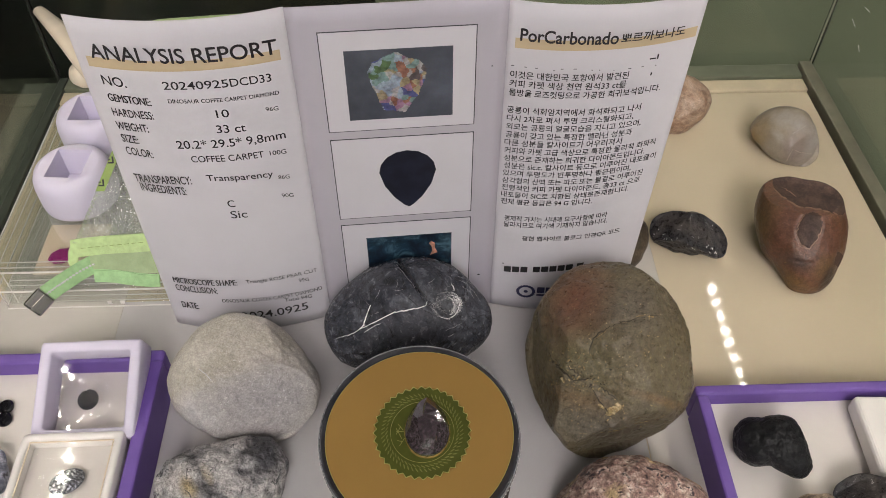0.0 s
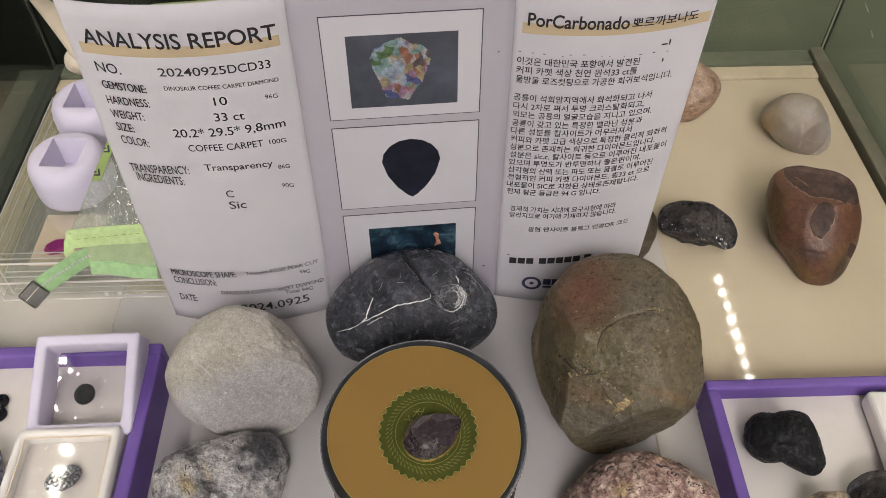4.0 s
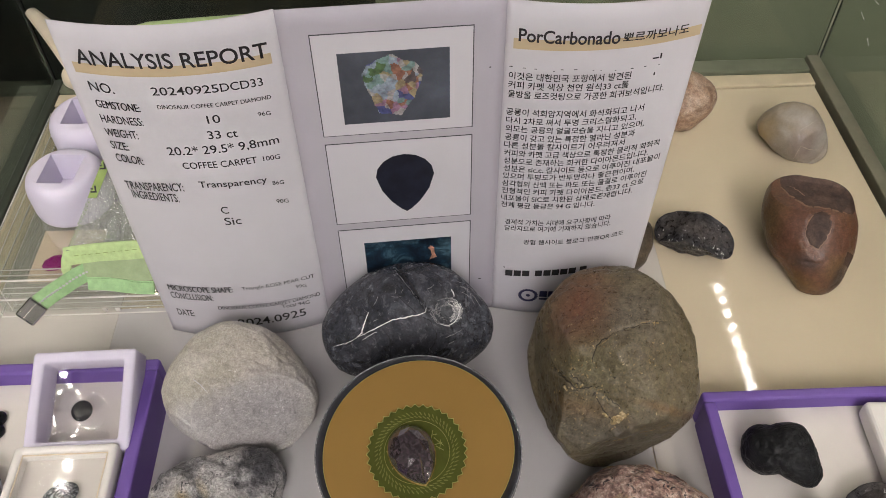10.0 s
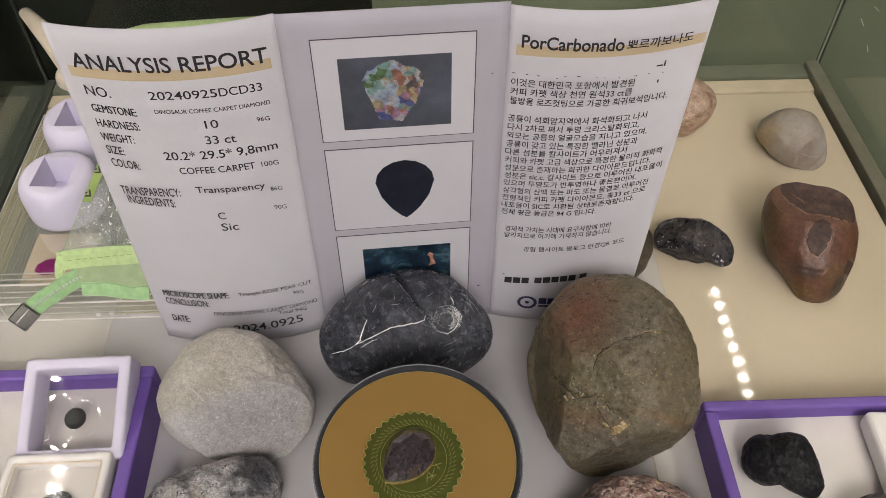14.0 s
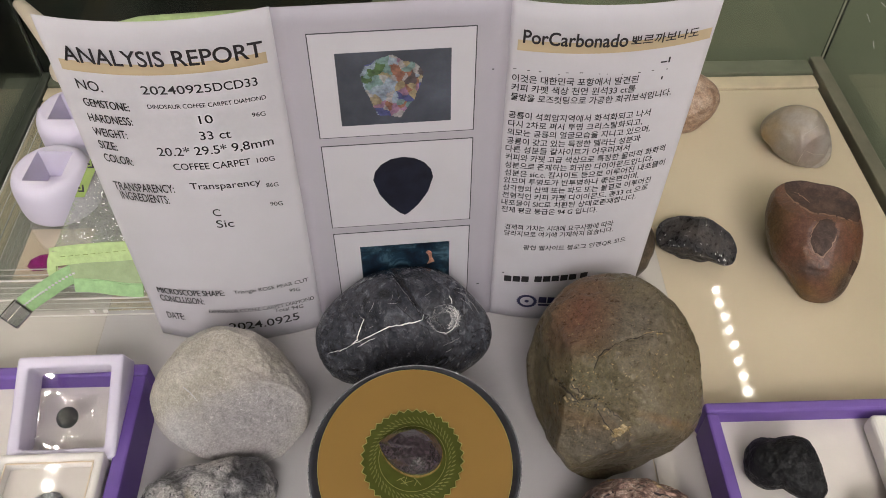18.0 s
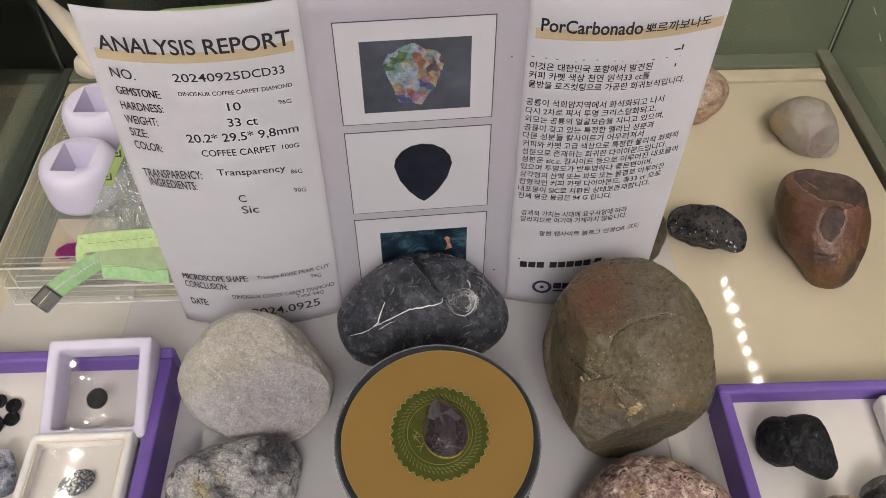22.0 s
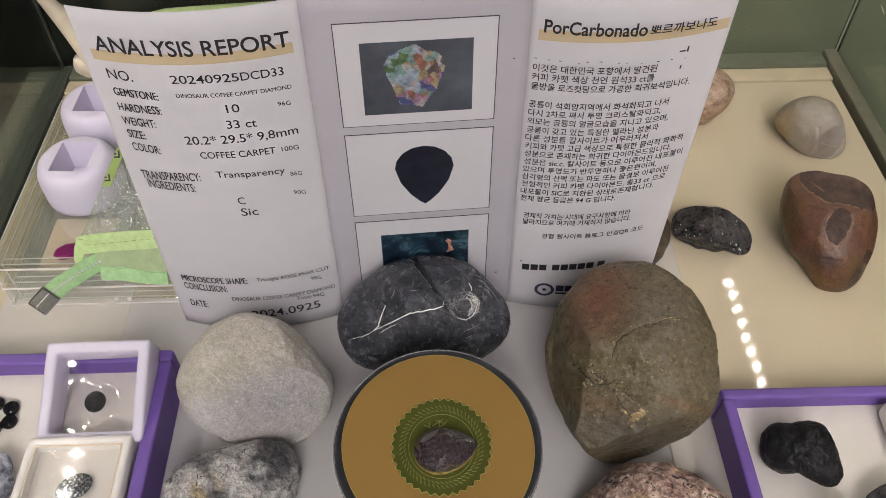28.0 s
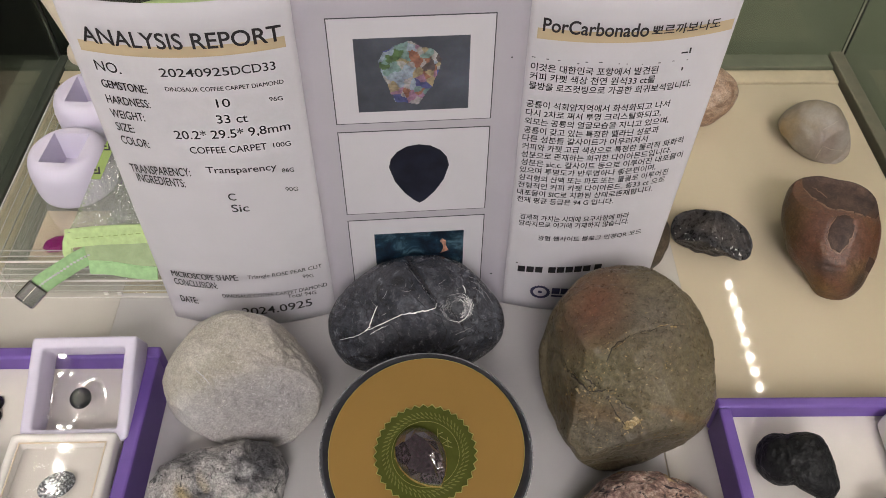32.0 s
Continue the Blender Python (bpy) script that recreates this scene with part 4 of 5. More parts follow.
# ---- stones on the sheet ----
def stones():
    quartz = pebble("quartz_stone", (-101.1, 253.3, 28.8), (36.4, 34.3, 34.6, 35.6, 36.3, 37.8, 38.1, 37.6, 39.1, 40.4, 39.2, 36.3, 34.1, 33.8, 35.8, 38.1, 40.3, 41.9, 43.0, 41.3), 31, 36, "quartz", "rounded milky white quartz stone with a frosted surface", ledge=1, cuts=((0.0, -0.55, 0.83, 21.3, 0.95), (0.0, 0.45, 0.89, 27.0, 0.75)), lump=2, grain=1.5, detail=7, chip=0.9, chip_scale=130)
    rng = random.Random(3)
    for k in range(60):
        x, y = (rng.gauss(19, 7), rng.gauss(-11, 6)) if k < 44 else (rng.gauss(-4, 16), rng.gauss(-14, 8))
        a, n = rng.gauss(0.3, 0.7), rng.uniform(0.3, 1.1)
        if y < 1 and math.hypot(x, y) < 33:
            strand(quartz, "ice_flake", ((x, y), (x + n * math.cos(a), y + n * math.sin(a)), (x + 1.7 * n * math.cos(a + 0.4), y + 1.7 * n * math.sin(a + 0.4))), rng.uniform(0.15, 0.7), "ice", jitter=0.6, parts=2)
    strand(quartz, "ice_flake", ((-20.0, 13.0), (-17.5, 9.0), (-15.5, 5.0)), 0.7, "ice")
    grey = pebble("grey_pebble", (-10.1, 289.6, 37.6), (47.8, 42.1, 38.6, 36.3, 33.8, 32.0, 32.5, 34.0, 37.0, 41.8, 47.7, 48.6, 45.7, 38.1, 33.7, 34.2, 35.4, 37.9, 42.9, 48.6), 32, 46, "slate", "smooth dark grey pebble with white calcite veins and a groove", ledge=1, lump=3.0, grain=0.9, detail=7, chip=1.0, chip_scale=60, cuts=((-0.45, 0.45, 0.77, 31, 0.7), (0.5, 0.35, 0.79, 31, 0.7)), grooves=((1.6, 2.6, ((-4.0, 33.0), (-0.7, 24.5), (4.5, 17.1), (9.6, 8.3), (11.7, 4.9))), (0.7, 0.6, ((23.1, -14.3), (29.9, -11.1), (38.1, -9.6), (47.3, -10.4)))))
    for line, wide in ((((-19.9, 5.9), (-22.8, -0.4), (-24.3, -5.2), (-27.0, -7.4)), 1.1), (((-27.0, -7.4), (-17.1, -3.3), (-7.1, 1.0), (-0.6, 1.6), (6.0, 2.6), (10.0, 3.7), (10.8, 6.2)), 1.0), (((-40.2, -11.8), (-33.6, -10.2), (-27.0, -7.7)), 0.5), (((28.6, 7.0), (28.9, 4.0), (27.6, 0.1), (25.2, -2.6), (22.0, -4.2), (17.0, -2.8)), 0.8), (((25.2, 15.0), (26.2, 12.8), (26.4, 11.0)), 1.1), (((-24.0, -9.0), (-20.0, -6.5), (-15.0, -4.5)), 0.4)):
        strand(grey, "vein", line, wide * 0.62, "vein", "white calcite vein")
    # Dark strand painted along the groove as its inner shade.
    strand(grey, "groove_shadow", ((-3.6, 31.0), (-0.7, 24.5), (4.5, 17.1), (9.6, 8.3)), 1.2, "dark_groove", "dark strip painted as shade in the groove", rise=0.0001)
    rng = random.Random(21)
    for k in range(64):
        a0, r, span = rng.uniform(-1.6, 4.7), rng.uniform(3.6, 8.4), rng.uniform(0.12, 0.4)
        if rng.random() < 0.55:
            a0 = rng.uniform(-1.3, 1.1)
        strand(grey, "scratch", tuple((21.6 + (r + rng.uniform(-0.6, 0.6)) * math.cos(a0 + span * j), 3.2 + (r + rng.uniform(-0.6, 0.6)) * 0.95 * math.sin(a0 + span * j)) for j in range(4)), rng.uniform(0.10, 0.30), "vein" if -1.4 < a0 < 0.6 and k % 2 else "pale_slate", jitter=1.6)
    strand(grey, "groove_lip", ((-5.0, 27.5), (-1.6, 22.5), (3.4, 15.6), (8.6, 7.6)), 0.35, "pale_slate", rise=0.0001)
    for line in (((30.0, 17.0), (34.0, 15.0), (38.0, 10.5), (41.0, 5.0)), ((31.0, 13.5), (35.0, 11.0), (38.0, 6.5)), ((29.0, 19.5), (33.5, 18.0), (37.0, 14.5)), ((20.0, -10.5), (25.0, -8.5), (29.5, -6.8)), ((12.0, 3.0), (14.5, 1.0), (16.0, -1.0))):
        strand(grey, "scratch", line, 0.22, "pale_slate", jitter=1.2)
    for k in range(14):
        x, y, a, n = rng.uniform(-38, 38), rng.uniform(-20, 24), rng.gauss(0.4, 0.5), rng.uniform(0.8, 3.0)
        strand(grey, "scratch", ((x, y), (x + n * math.cos(a), y + n * math.sin(a)), (x + 1.8 * n * math.cos(a + 0.15), y + 1.8 * n * math.sin(a + 0.15))), rng.uniform(0.12, 0.28), "pale_slate", jitter=0.2, parts=3)
    boulder = pebble("boulder", (100.7, 251.9, 38.8), (43.9, 42.2, 43.8, 47.1, 49.9, 53.5, 55.0, 54.1, 50.7, 48.8, 47.3, 46.1, 45.6, 46.4, 50.1, 53.6, 48.5, 45.2, 44.4, 44.7), 38, 46, "olive", "large olive brown rounded stone with ochre flecks and fine cracks", ledge=1, power=2.6, cuts=((0.46, -0.76, 0.45, 40.0, 1.0), (-0.08, -0.30, 0.95, 33, 0.9), (-0.8, -0.25, 0.55, 36, 0.85), (0.6, 0.3, 0.74, 38, 0.8), (-0.25, 0.5, 0.83, 37, 0.7)), lump=3, grain=1.7, detail=7, chip=0.7, chip_scale=55, grooves=((1.2, 1.3, ((-28.6, -8.4), (-22.3, -11.4), (-15.0, -14.7), (-5.1, -10.4))), (0.8, 0.7, ((-11.2, 0.6), (-11.2, 9.0), (-4.6, 17.3), (6.2, 24.3), (17.2, 29.6))), (1.0, 0.8, ((-19.9, -8.4), (-12.7, -11.4), (-2.7, -13.6), (7.8, -17.4)))), patches=(("ochre", ((4.0, -26.8), (5.9, -22.1), (9.7, -18.7), (12.5, -20.2), (8.5, -26.1))),))
    for line, wide, mat in ((((-28.6, -8.4), (-22.3, -11.4), (-15.0, -14.7)), 0.9, "crack"), (((-15.0, -14.7), (-10.0, -12.5), (-5.1, -10.4)), 0.7, "crack"), (((-19.9, -8.4), (-12.7, -11.4)), 0.8, "crack"), (((-11.2, 0.6), (-11.2, 9.0), (-4.6, 17.3)), 0.5, "crack"), (((-2.7, -13.6), (3.0, -15.6), (7.8, -17.4)), 0.5, "crack"), (((-4.6, 17.3), (6.2, 24.3), (17.2, 29.6)), 0.35, "crack"), (((6.8, 25.4), (12.0, 28.2)), 0.5, "ochre"), (((-10.0, 9.0), (-6.0, 14.0)), 0.35, "ochre"), (((-32.0, -4.0), (-28.0, -9.0), (-21.0, -12.5)), 0.7, "crack"), (((-6.0, -15.0), (0.0, -21.0), (6.0, -25.5)), 0.5, "crack"), (((-6.0, -41.0), (13.0, -33.5), (33.0, -18.5)), 0.4, "ochre"), (((-22.0, -15.0), (-19.5, -17.0)), 1.6, "ochre"), (((0.0, -22.5), (3.0, -24.0)), 1.6, "ochre"), (((12.5, 27.0), (15.0, 28.5)), 1.4, "ochre")):
        strand(boulder, "crack" if mat == "crack" else "ochre_seam", line, wide, mat, rise=0.00008, jitter=1.1)
    rng = random.Random(8)
    for k in range(150):
        x, y, a, n = rng.gauss(0, 20), rng.gauss(-6, 20), rng.uniform(0, 6.28), rng.uniform(0.3, 0.9)
        if math.hypot(x, y) < 40:
            strand(boulder, "ochre_fleck", ((x, y), (x + n * math.cos(a), y + n * math.sin(a)), (x + 1.6 * n * math.cos(a + 0.5), y + 1.6 * n * math.sin(a + 0.5))), rng.uniform(0.2, 0.6), "ochre", jitter=0.2, parts=2)
    for k in range(60):
        x, y, a, n = rng.gauss(-14, 9), rng.gauss(-13, 5), rng.uniform(0, 6.28), rng.uniform(0.3, 1.1)
        strand(boulder, "ochre_fleck", ((x, y), (x + n * math.cos(a), y + n * math.sin(a)), (x + 1.6 * n * math.cos(a + 0.5), y + 1.6 * n * math.sin(a + 0.5))), rng.uniform(0.3, 0.9), "ochre" if k % 3 else "crack", jitter=0.3, parts=2)
    pebble("mottled_rock", (-108.5, 194.8, 13.9), (37.1, 36.3, 31.1, 27.2, 25.4, 26.0, 28.1, 32.0, 32.9, 31.2, 29.5, 27.6, 25.5, 24.6, 25.1, 25.7, 28.0, 30.3, 30.5, 32.5), 22, 18, "mottled", "rough grey and white mottled rock with dark pits", ledge=1, lump=3, grain=2.4, detail=7, chip=4.0, chip_scale=95)
    pebble("granite_stone", (104.1, 179.4, 12.4), (34.3, 38.2, 37.5, 31.1, 27.4, 25.8, 25.2, 25.7, 27.5, 29.6, 32.4, 39.2, 39.1, 34.8, 31.4, 28.5, 27.0, 27.2, 27.4, 30.4), 26, 16, "granite", "coarse pink and black speckled granite stone", ledge=1, lump=3, grain=2.2, detail=7, chip=1.2, chip_scale=130)
    pebble("black_stone", (180.2, 204.8, 26.0), (21.0, 18.7, 16.8, 16.6, 17.2, 17.8, 16.8, 15.7, 15.7, 18.9, 20.1, 20.1, 19.4, 17.9, 15.3, 12.7, 10.2, 11.7, 14.9, 20.6), 14, 15, "coal", "matt black wrinkled stone lying in the purple tray", ledge=15, lump=0.8, grain=0.9, grain_scale=220, detail=7, chip=0.35, chip_scale=150, grooves=((1.6, 0.6, ((-12.2, 9.1), (-10.3, 3.8), (-4.0, -2.7), (4.1, -8.6))),))
    jasper = pebble("jasper_stone", (247.2, 358.7, 19.0), (28.9, 28.2, 29.7, 31.8, 36.7, 38.2, 38.0, 41.0, 41.9, 36.0, 30.5, 26.2, 25.0, 24.4, 24.3, 28.9, 37.5, 38.6, 35.2, 30.7), 24, 28, "jasper", "smooth red brown jasper stone with a darker scar", lump=2, grain=0.5, detail=7, chip=0.6, chip_scale=60, cuts=((-0.15, 0.70, 0.70, 26, 1.0),), grooves=((0.8, 0.3, ((-2.3, 1.0), (-3.7, 8.5), (-2.8, 14.9), (1.3, 18.3), (6.3, 16.8), (9.6, 10.2), (10.1, 2.4), (8.3, -4.5), (3.1, -4.3), (-2.3, 1.0))), (1.2, 0.4, ((0.7, -14.3), (6.3, -14.3), (13.4, -11.9)))), patches=(("jasper_dark", ((-30.5, 29.4), (-20.8, 38.0), (1.3, 42.9), (14.0, 38.8), (20.2, 28.8), (17.1, 22.1), (3.8, 20.9), (-9.4, 17.4), (-19.9, 19.9), (-27.0, 23.1))), ("jasper_dark", ((-2.3, 1.0), (-3.7, 8.5), (-2.8, 14.9), (1.3, 18.3), (6.3, 16.8), (9.6, 10.2), (10.1, 2.4), (8.3, -4.5), (3.1, -4.3))), ("jasper_dark", ((0.7, -14.3), (6.3, -14.3), (13.4, -11.9), (10.6, -15.6), (4.0, -17.4))), ("jasper_dark", ((24.6, -7.4), (24.1, 1.2), (29.6, -2.0), (29.8, -9.5)))))
    for line, wide in ((((-27.0, 23.1), (-19.9, 19.9), (-9.4, 17.4), (3.8, 20.9), (17.1, 22.1)), 1.1), (((-2.3, 1.0), (-3.7, 8.5), (-2.8, 14.9)), 0.7), (((10.1, 2.4), (8.3, -4.5), (3.1, -4.3), (-2.3, 1.0)), 0.9), (((9.6, 10.2), (10.1, 2.4)), 0.6), (((-23.0, 26.0), (-16.0, 24.5), (-12.0, 23.0)), 0.6)):
        strand(jasper, "lip", line, wide, "jasper_lip", jitter=0.9, rise=0.0001)
    ore = pebble("ore_stone", (176.5, 369.9, 12.1), (27.3, 24.4, 20.4, 18.0, 16.8, 16.1, 15.5, 16.8, 19.2, 22.3, 24.1, 23.7, 19.7, 15.9, 14.1, 12.3, 13.5, 14.7, 16.7, 27.1), 14, 17, "pyrite", "black ore stone with glinting silver flecks", lump=1.5, grain=1.2, detail=6, chip=2.6, chip_scale=75, cuts=((0.0, -0.9, 0.45, 11, 0.9), (0.5, 0.4, 0.77, 11, 0.9), (-0.5, 0.3, 0.81, 11, 0.9)))
    rng = random.Random(4)
    for k in range(24):
        x, y, a = (rng.gauss(20, 2.5), rng.gauss(-8, 2.5), rng.uniform(1, 2)) if k % 2 else (rng.uniform(-20, 10), rng.uniform(-9, 1), rng.uniform(0, 3))
        strand(ore, "fleck", ((x, y), (x + 0.7 * math.cos(a), y + 0.7 * math.sin(a)), (x + 1.2 * math.cos(a + 0.3), y + 1.2 * math.sin(a + 0.3))), rng.uniform(0.2, 0.55), "vein", jitter=0.2, parts=2)
    agate = pebble("agate_stone", (272.6, 465.6, 13.4), (25.4, 22.9, 22.1, 22.0, 23.2, 22.9, 23.2, 23.6, 24.1, 25.1, 25.5, 22.5, 18.5, 17.5, 17.2, 18.4, 20.1, 22.6, 27.1, 28.0), 16, 22, "agate", "translucent grey and honey agate pebble", lump=1.5, grain=0.3, detail=6, cuts=((0.72, -0.25, 0.65, 16.5, 0.7), (-0.1, 0.6, 0.79, 17.0, 0.6), (-0.4, -0.4, 0.82, 16.0, 0.5)), grooves=((0.7, 0.35, ((5.0, 2.0), (8.0, -5.0), (12.6, -17.6))),))
    for line in (((11.5, 13.0), (8.0, 8.5), (4.5, 4.0)), ((7.5, -18.0), (8.0, -12.0), (8.6, -6.5)), ((8.6, -6.5), (15.0, -7.2), (22.0, -5.5))):
        strand(agate, "seam", line, 0.4, "agate_seam", rise=0.0001)
    pebble("rose_stone", (198.3, 502.3, 17.4), (24.5, 26.2, 25.9, 24.4, 23.6, 23.5, 24.7, 26.2, 28.0, 28.3, 28.0, 27.3, 26.6, 26.0, 24.6, 23.4, 23.1, 22.4, 21.7, 23.0), 18, 28, "rose", "pink and cream jasper pebble standing on the board", lump=2, grain=0.8)
    pebble("brown_pebble", (134.5, 364.8, 10.8), (14.4, 15.1, 16.4, 18.3, 19.1, 19.4, 19.7, 20.1, 19.7, 18.2, 17.3, 16.7, 16.6, 17.2, 17.7, 18.8, 19.1, 16.9, 15.5, 14.0), 12, 15, "brown", "small dull brown pebble behind the report", grain=0.5)
    pebble("ore_chunk", (221.2, 170.4, 26.9), (18.1, 19.6, 20.5, 20.9, 21.2, 18.1, 15.1, 14.7, 15.2, 16.8, 17.9, 19.7, 19.0, 17.6, 16.1, 15.2, 15.4, 15.6, 15.7, 16.5), 12, 15, "pyrite", "black and grey chunk of ore in the tray", ledge=15, grain=1.5, cuts=((0.55, 0.35, 0.76, 7, 1.0), (-0.6, 0.25, 0.76, 7, 1.0)), detail=6)
    pebble("banded_pebble", (190.7, 169.4, 25.4), (9.3, 9.6, 10.3, 11.0, 11.9, 11.0, 8.8, 8.1, 8.3, 8.5, 9.2, 10.8, 11.3, 11.7, 11.2, 10.1, 8.9, 8.6, 8.8, 9.1), 7, 13, "tan_stone", "small banded tan pebble in the tray", ledge=15, grain=0.4)
    pebble("blue_grey_stone", (-226.5, 203.3, 24.3), (11.0, 12.7, 13.2, 13.2, 13.0, 12.5, 12.0, 11.5, 10.9, 10.4, 10.3, 10.9, 11.4, 11.8, 12.2, 12.6, 11.8, 10.8, 10.3, 9.9), 8, 13, "blue_stone", "blue grey faceted stone with dark spots in the tray", ledge=16.5, grain=0.4, cuts=((0.4, 0.3, 0.85, 6, 0.9),))


# ---- turntable with the gem ----
SPIN_CENTRE = (-0.004, 0.1885, 0.0770)
SPIN_TILT = 8.0
PERIOD = 22.7


def spin(t):
    return -360.0 * t / PERIOD


def turntable():
    base = thing("turntable", "black glossy rotating display turntable with a gold top", "turntable", pose(*SPIN_CENTRE, SPIN_TILT, 0, 0))
    part("base", lathe([(0.034, -0.072), (0.040, -0.070), (0.0475, -0.034), (0.0480, -0.022), (0.0445, -0.016), (0.040, -0.012)], 10), "black_plastic", base, "black faceted base")
    platter = part("platter", lathe([(0.040, -0.0115), (0.0445, -0.011), (0.0462, -0.009), (0.0467, -0.003), (0.0464, -0.0012), (0.0456, -0.0002), (0.0447, 0.0), (0.0440, -0.0008), (0.001, -0.001)], 96), "rim", base, "smoky glossy rim", True)
    outline = []
    for k in range(90):
        a = 2 * math.pi * k / 90
        outline.append(((0.0428 + 0.0007 * math.sin(2 * a + 0.6) + 0.0003 * math.sin(3 * a)) * math.cos(a), (0.0428 + 0.0007 * math.sin(2 * a + 0.6)) * math.sin(a)))
    part("gold_disc", slab(outline, -0.0009, 0.0004), "gold", platter, "matt gold card disc")
    border = bmesh.new()
    for (xa, ya), (xb, yb) in zip(outline, outline[1:] + outline[:1]):
        tube([(xa, ya, 0.0003), (xb, yb, 0.0003)], [0.00016, 0.00016], 5, border)
    part("disc_edge", border, "seal_line", platter, "bright cut edge of the gold card")
    # Thin added ring; its pale grey paints a highlight along the rim.
    lip = bmesh.new()
    for k in range(96):
        a, b = 2 * math.pi * k / 96, 2 * math.pi * (k + 1) / 96
        tube([(0.0462 * math.cos(a), 0.0462 * math.sin(a), -0.0007), (0.0462 * math.cos(b), 0.0462 * math.sin(b), -0.0007)], [0.00035, 0.00035], 6, lip)
    part("lip", lip, "lip", platter, "thin pale ring painted as the rim highlight", True)
    # Beads of the knurled rim, coloured pale to paint its row of glints.
    bead = bmesh.new()
    for k in range(150):
        a = 2 * math.pi * k / 150
        bmesh.ops.create_icosphere(bead, subdivisions=1, radius=0.00030, matrix=Matrix.Translation((0.0467 * math.cos(a), 0.0467 * math.sin(a), -0.0024)))
    part("beading", bead, "frosted", platter, "fine beads, pale as painted glints on the rim")

    seal = thing("foil_seal", "serrated olive green foil seal with an embossed wreath", "seal", pose(*SPIN_CENTRE, SPIN_TILT, 0, 0))
    ox, oy, R = 0.0013, 0.0015, 0.0226
    n = 36
    teeth = []
    for k in range(n * 2):
        a = math.pi * k / n
        r = R if k % 2 == 0 else R - 0.0015
        teeth.append((ox + r * math.cos(a), oy + r * math.sin(a)))
    part("foil", slab(teeth, 0.0005, 0.0009), "seal", seal)
    edge = bmesh.new()
    for k in range(n * 2):
        (x0, y0), (x1, y1) = teeth[k], teeth[(k + 1) % (n * 2)]
        tube([(x0, y0, 0.0010), (x1, y1, 0.0010)], [0.00020, 0.00020], 5, edge)
    part("edge_line", edge, "seal_line", seal, "bright foil edge")
    circle = bmesh.new()
    for k in range(64):
        a0, a1 = 2 * math.pi * k / 64, 2 * math.pi * (k + 1) / 64
        tube([(ox + 0.0146 * math.cos(a0), oy + 0.0146 * math.sin(a0), 0.001), (ox + 0.0146 * math.cos(a1), oy + 0.0146 * math.sin(a1), 0.001)], [0.00012, 0.00012], 5, circle)
    part("inner_ring", circle, "seal_line", seal)
    for r, lean, n_leaf in ((0.0164, 62, 52), (0.0181, 40, 58)):
        for k in range(n_leaf):
            a = 2 * math.pi * k / n_leaf
            lf = bmesh.new()
            bmesh.ops.create_icosphere(lf, subdivisions=1, radius=1, matrix=pose(ox + r * math.cos(a), oy + r * math.sin(a), 0.0009, 0, 0, math.degrees(a) + lean) @ Matrix.Diagonal((0.0013, 0.00032, 0.00018, 1)))
            part("wreath_leaf", lf, "seal_leaf", seal)
    sprig = bmesh.new()
    for a, b in (((-0.0120, 0.002), (-0.0095, -0.003)), ((-0.0120, -0.001), (-0.0098, 0.003)), ((-0.0112, 0.004), (-0.0088, 0.001)), ((-0.0115, -0.004), (-0.0088, -0.0045)), ((-0.0105, -0.0065), (-0.0082, -0.003)), ((-0.012, 0.0005), (-0.0085, 0.0002)), ((0.0095, -0.002), (0.0125, -0.0055)), ((0.0098, 0.0015), (0.0130, 0.003))):
        tube([(ox + a[0], oy + a[1], 0.001), (ox + b[0], oy + b[1], 0.001)], [0.00016, 0.00016], 5, sprig)
    part("emblem", sprig, "seal_line", seal, "scratched foil emblem lines")

    # pear rose-cut gem, facets in rings
    def pear(s, n=22):
        pts = []
        for k in range(n):
            a = 2 * math.pi * k / n
            y = math.cos(a)
            wide = math.sin(a)
            wid = 0.0103 * wide if y <= 0 else 0.0103 * (1 if wide > 0 else -1) * max(0.0, 1 - y ** 2.0) ** 0.8
            yy = 0.0166 * y if y > 0 else 0.0118 * y
            pts.append((s * wid, s * yy))
        return pts
    bm = bmesh.new()
    rings = []
    for s, z, shift, twist in ((0.80, 0.0014, 0, 0), (1.0, 0.0030, 0, 0), (0.985, 0.0042, 0, 0), (0.78, 0.0074, -0.0006, 0), (0.47, 0.0094, -0.0012, 0)):
        pts = pear(s, 22)
        if s in (0.78, 0.47):
            pts = [((pts[k][0] + pts[(k + 1) % 22][0]) / 2, (pts[k][1] + pts[(k + 1) % 22][1]) / 2) for k in range(0, 22, 2)]
        cut = random.Random(int(s * 1000))
        loose = 0.0009 if s in (0.78, 0.47) else 0.0
        rings.append([bm.verts.new((x + cut.uniform(-loose, loose), y + shift + cut.uniform(-loose, loose), z + cut.uniform(-0.6, 0.6) * loose)) for x, y in pts])
    bm.faces.new(rings[0][::-1])
    for a, b in ((0, 1), (1, 2)):
        for k in range(22):
            bm.faces.new((rings[a][k], rings[a][(k + 1) % 22], rings[b][(k + 1) % 22], rings[b][k]))
    for k in range(11):
        g, c = rings[2], rings[3]
        bm.faces.new((g[2 * k], g[2 * k + 1], c[k]))
        bm.faces.new((g[2 * k + 1], g[(2 * k + 2) % 22], c[k]))
        bm.faces.new((g[(2 * k + 2) % 22], c[(k + 1) % 11], c[k]))
        d = rings[4]
        bm.faces.new((c[k], c[(k + 1) % 11], d[k]))
        bm.faces.new((c[(k + 1) % 11], d[(k + 1) % 11], d[k]))
    apex = bm.verts.new((0, -0.0018, 0.0101))
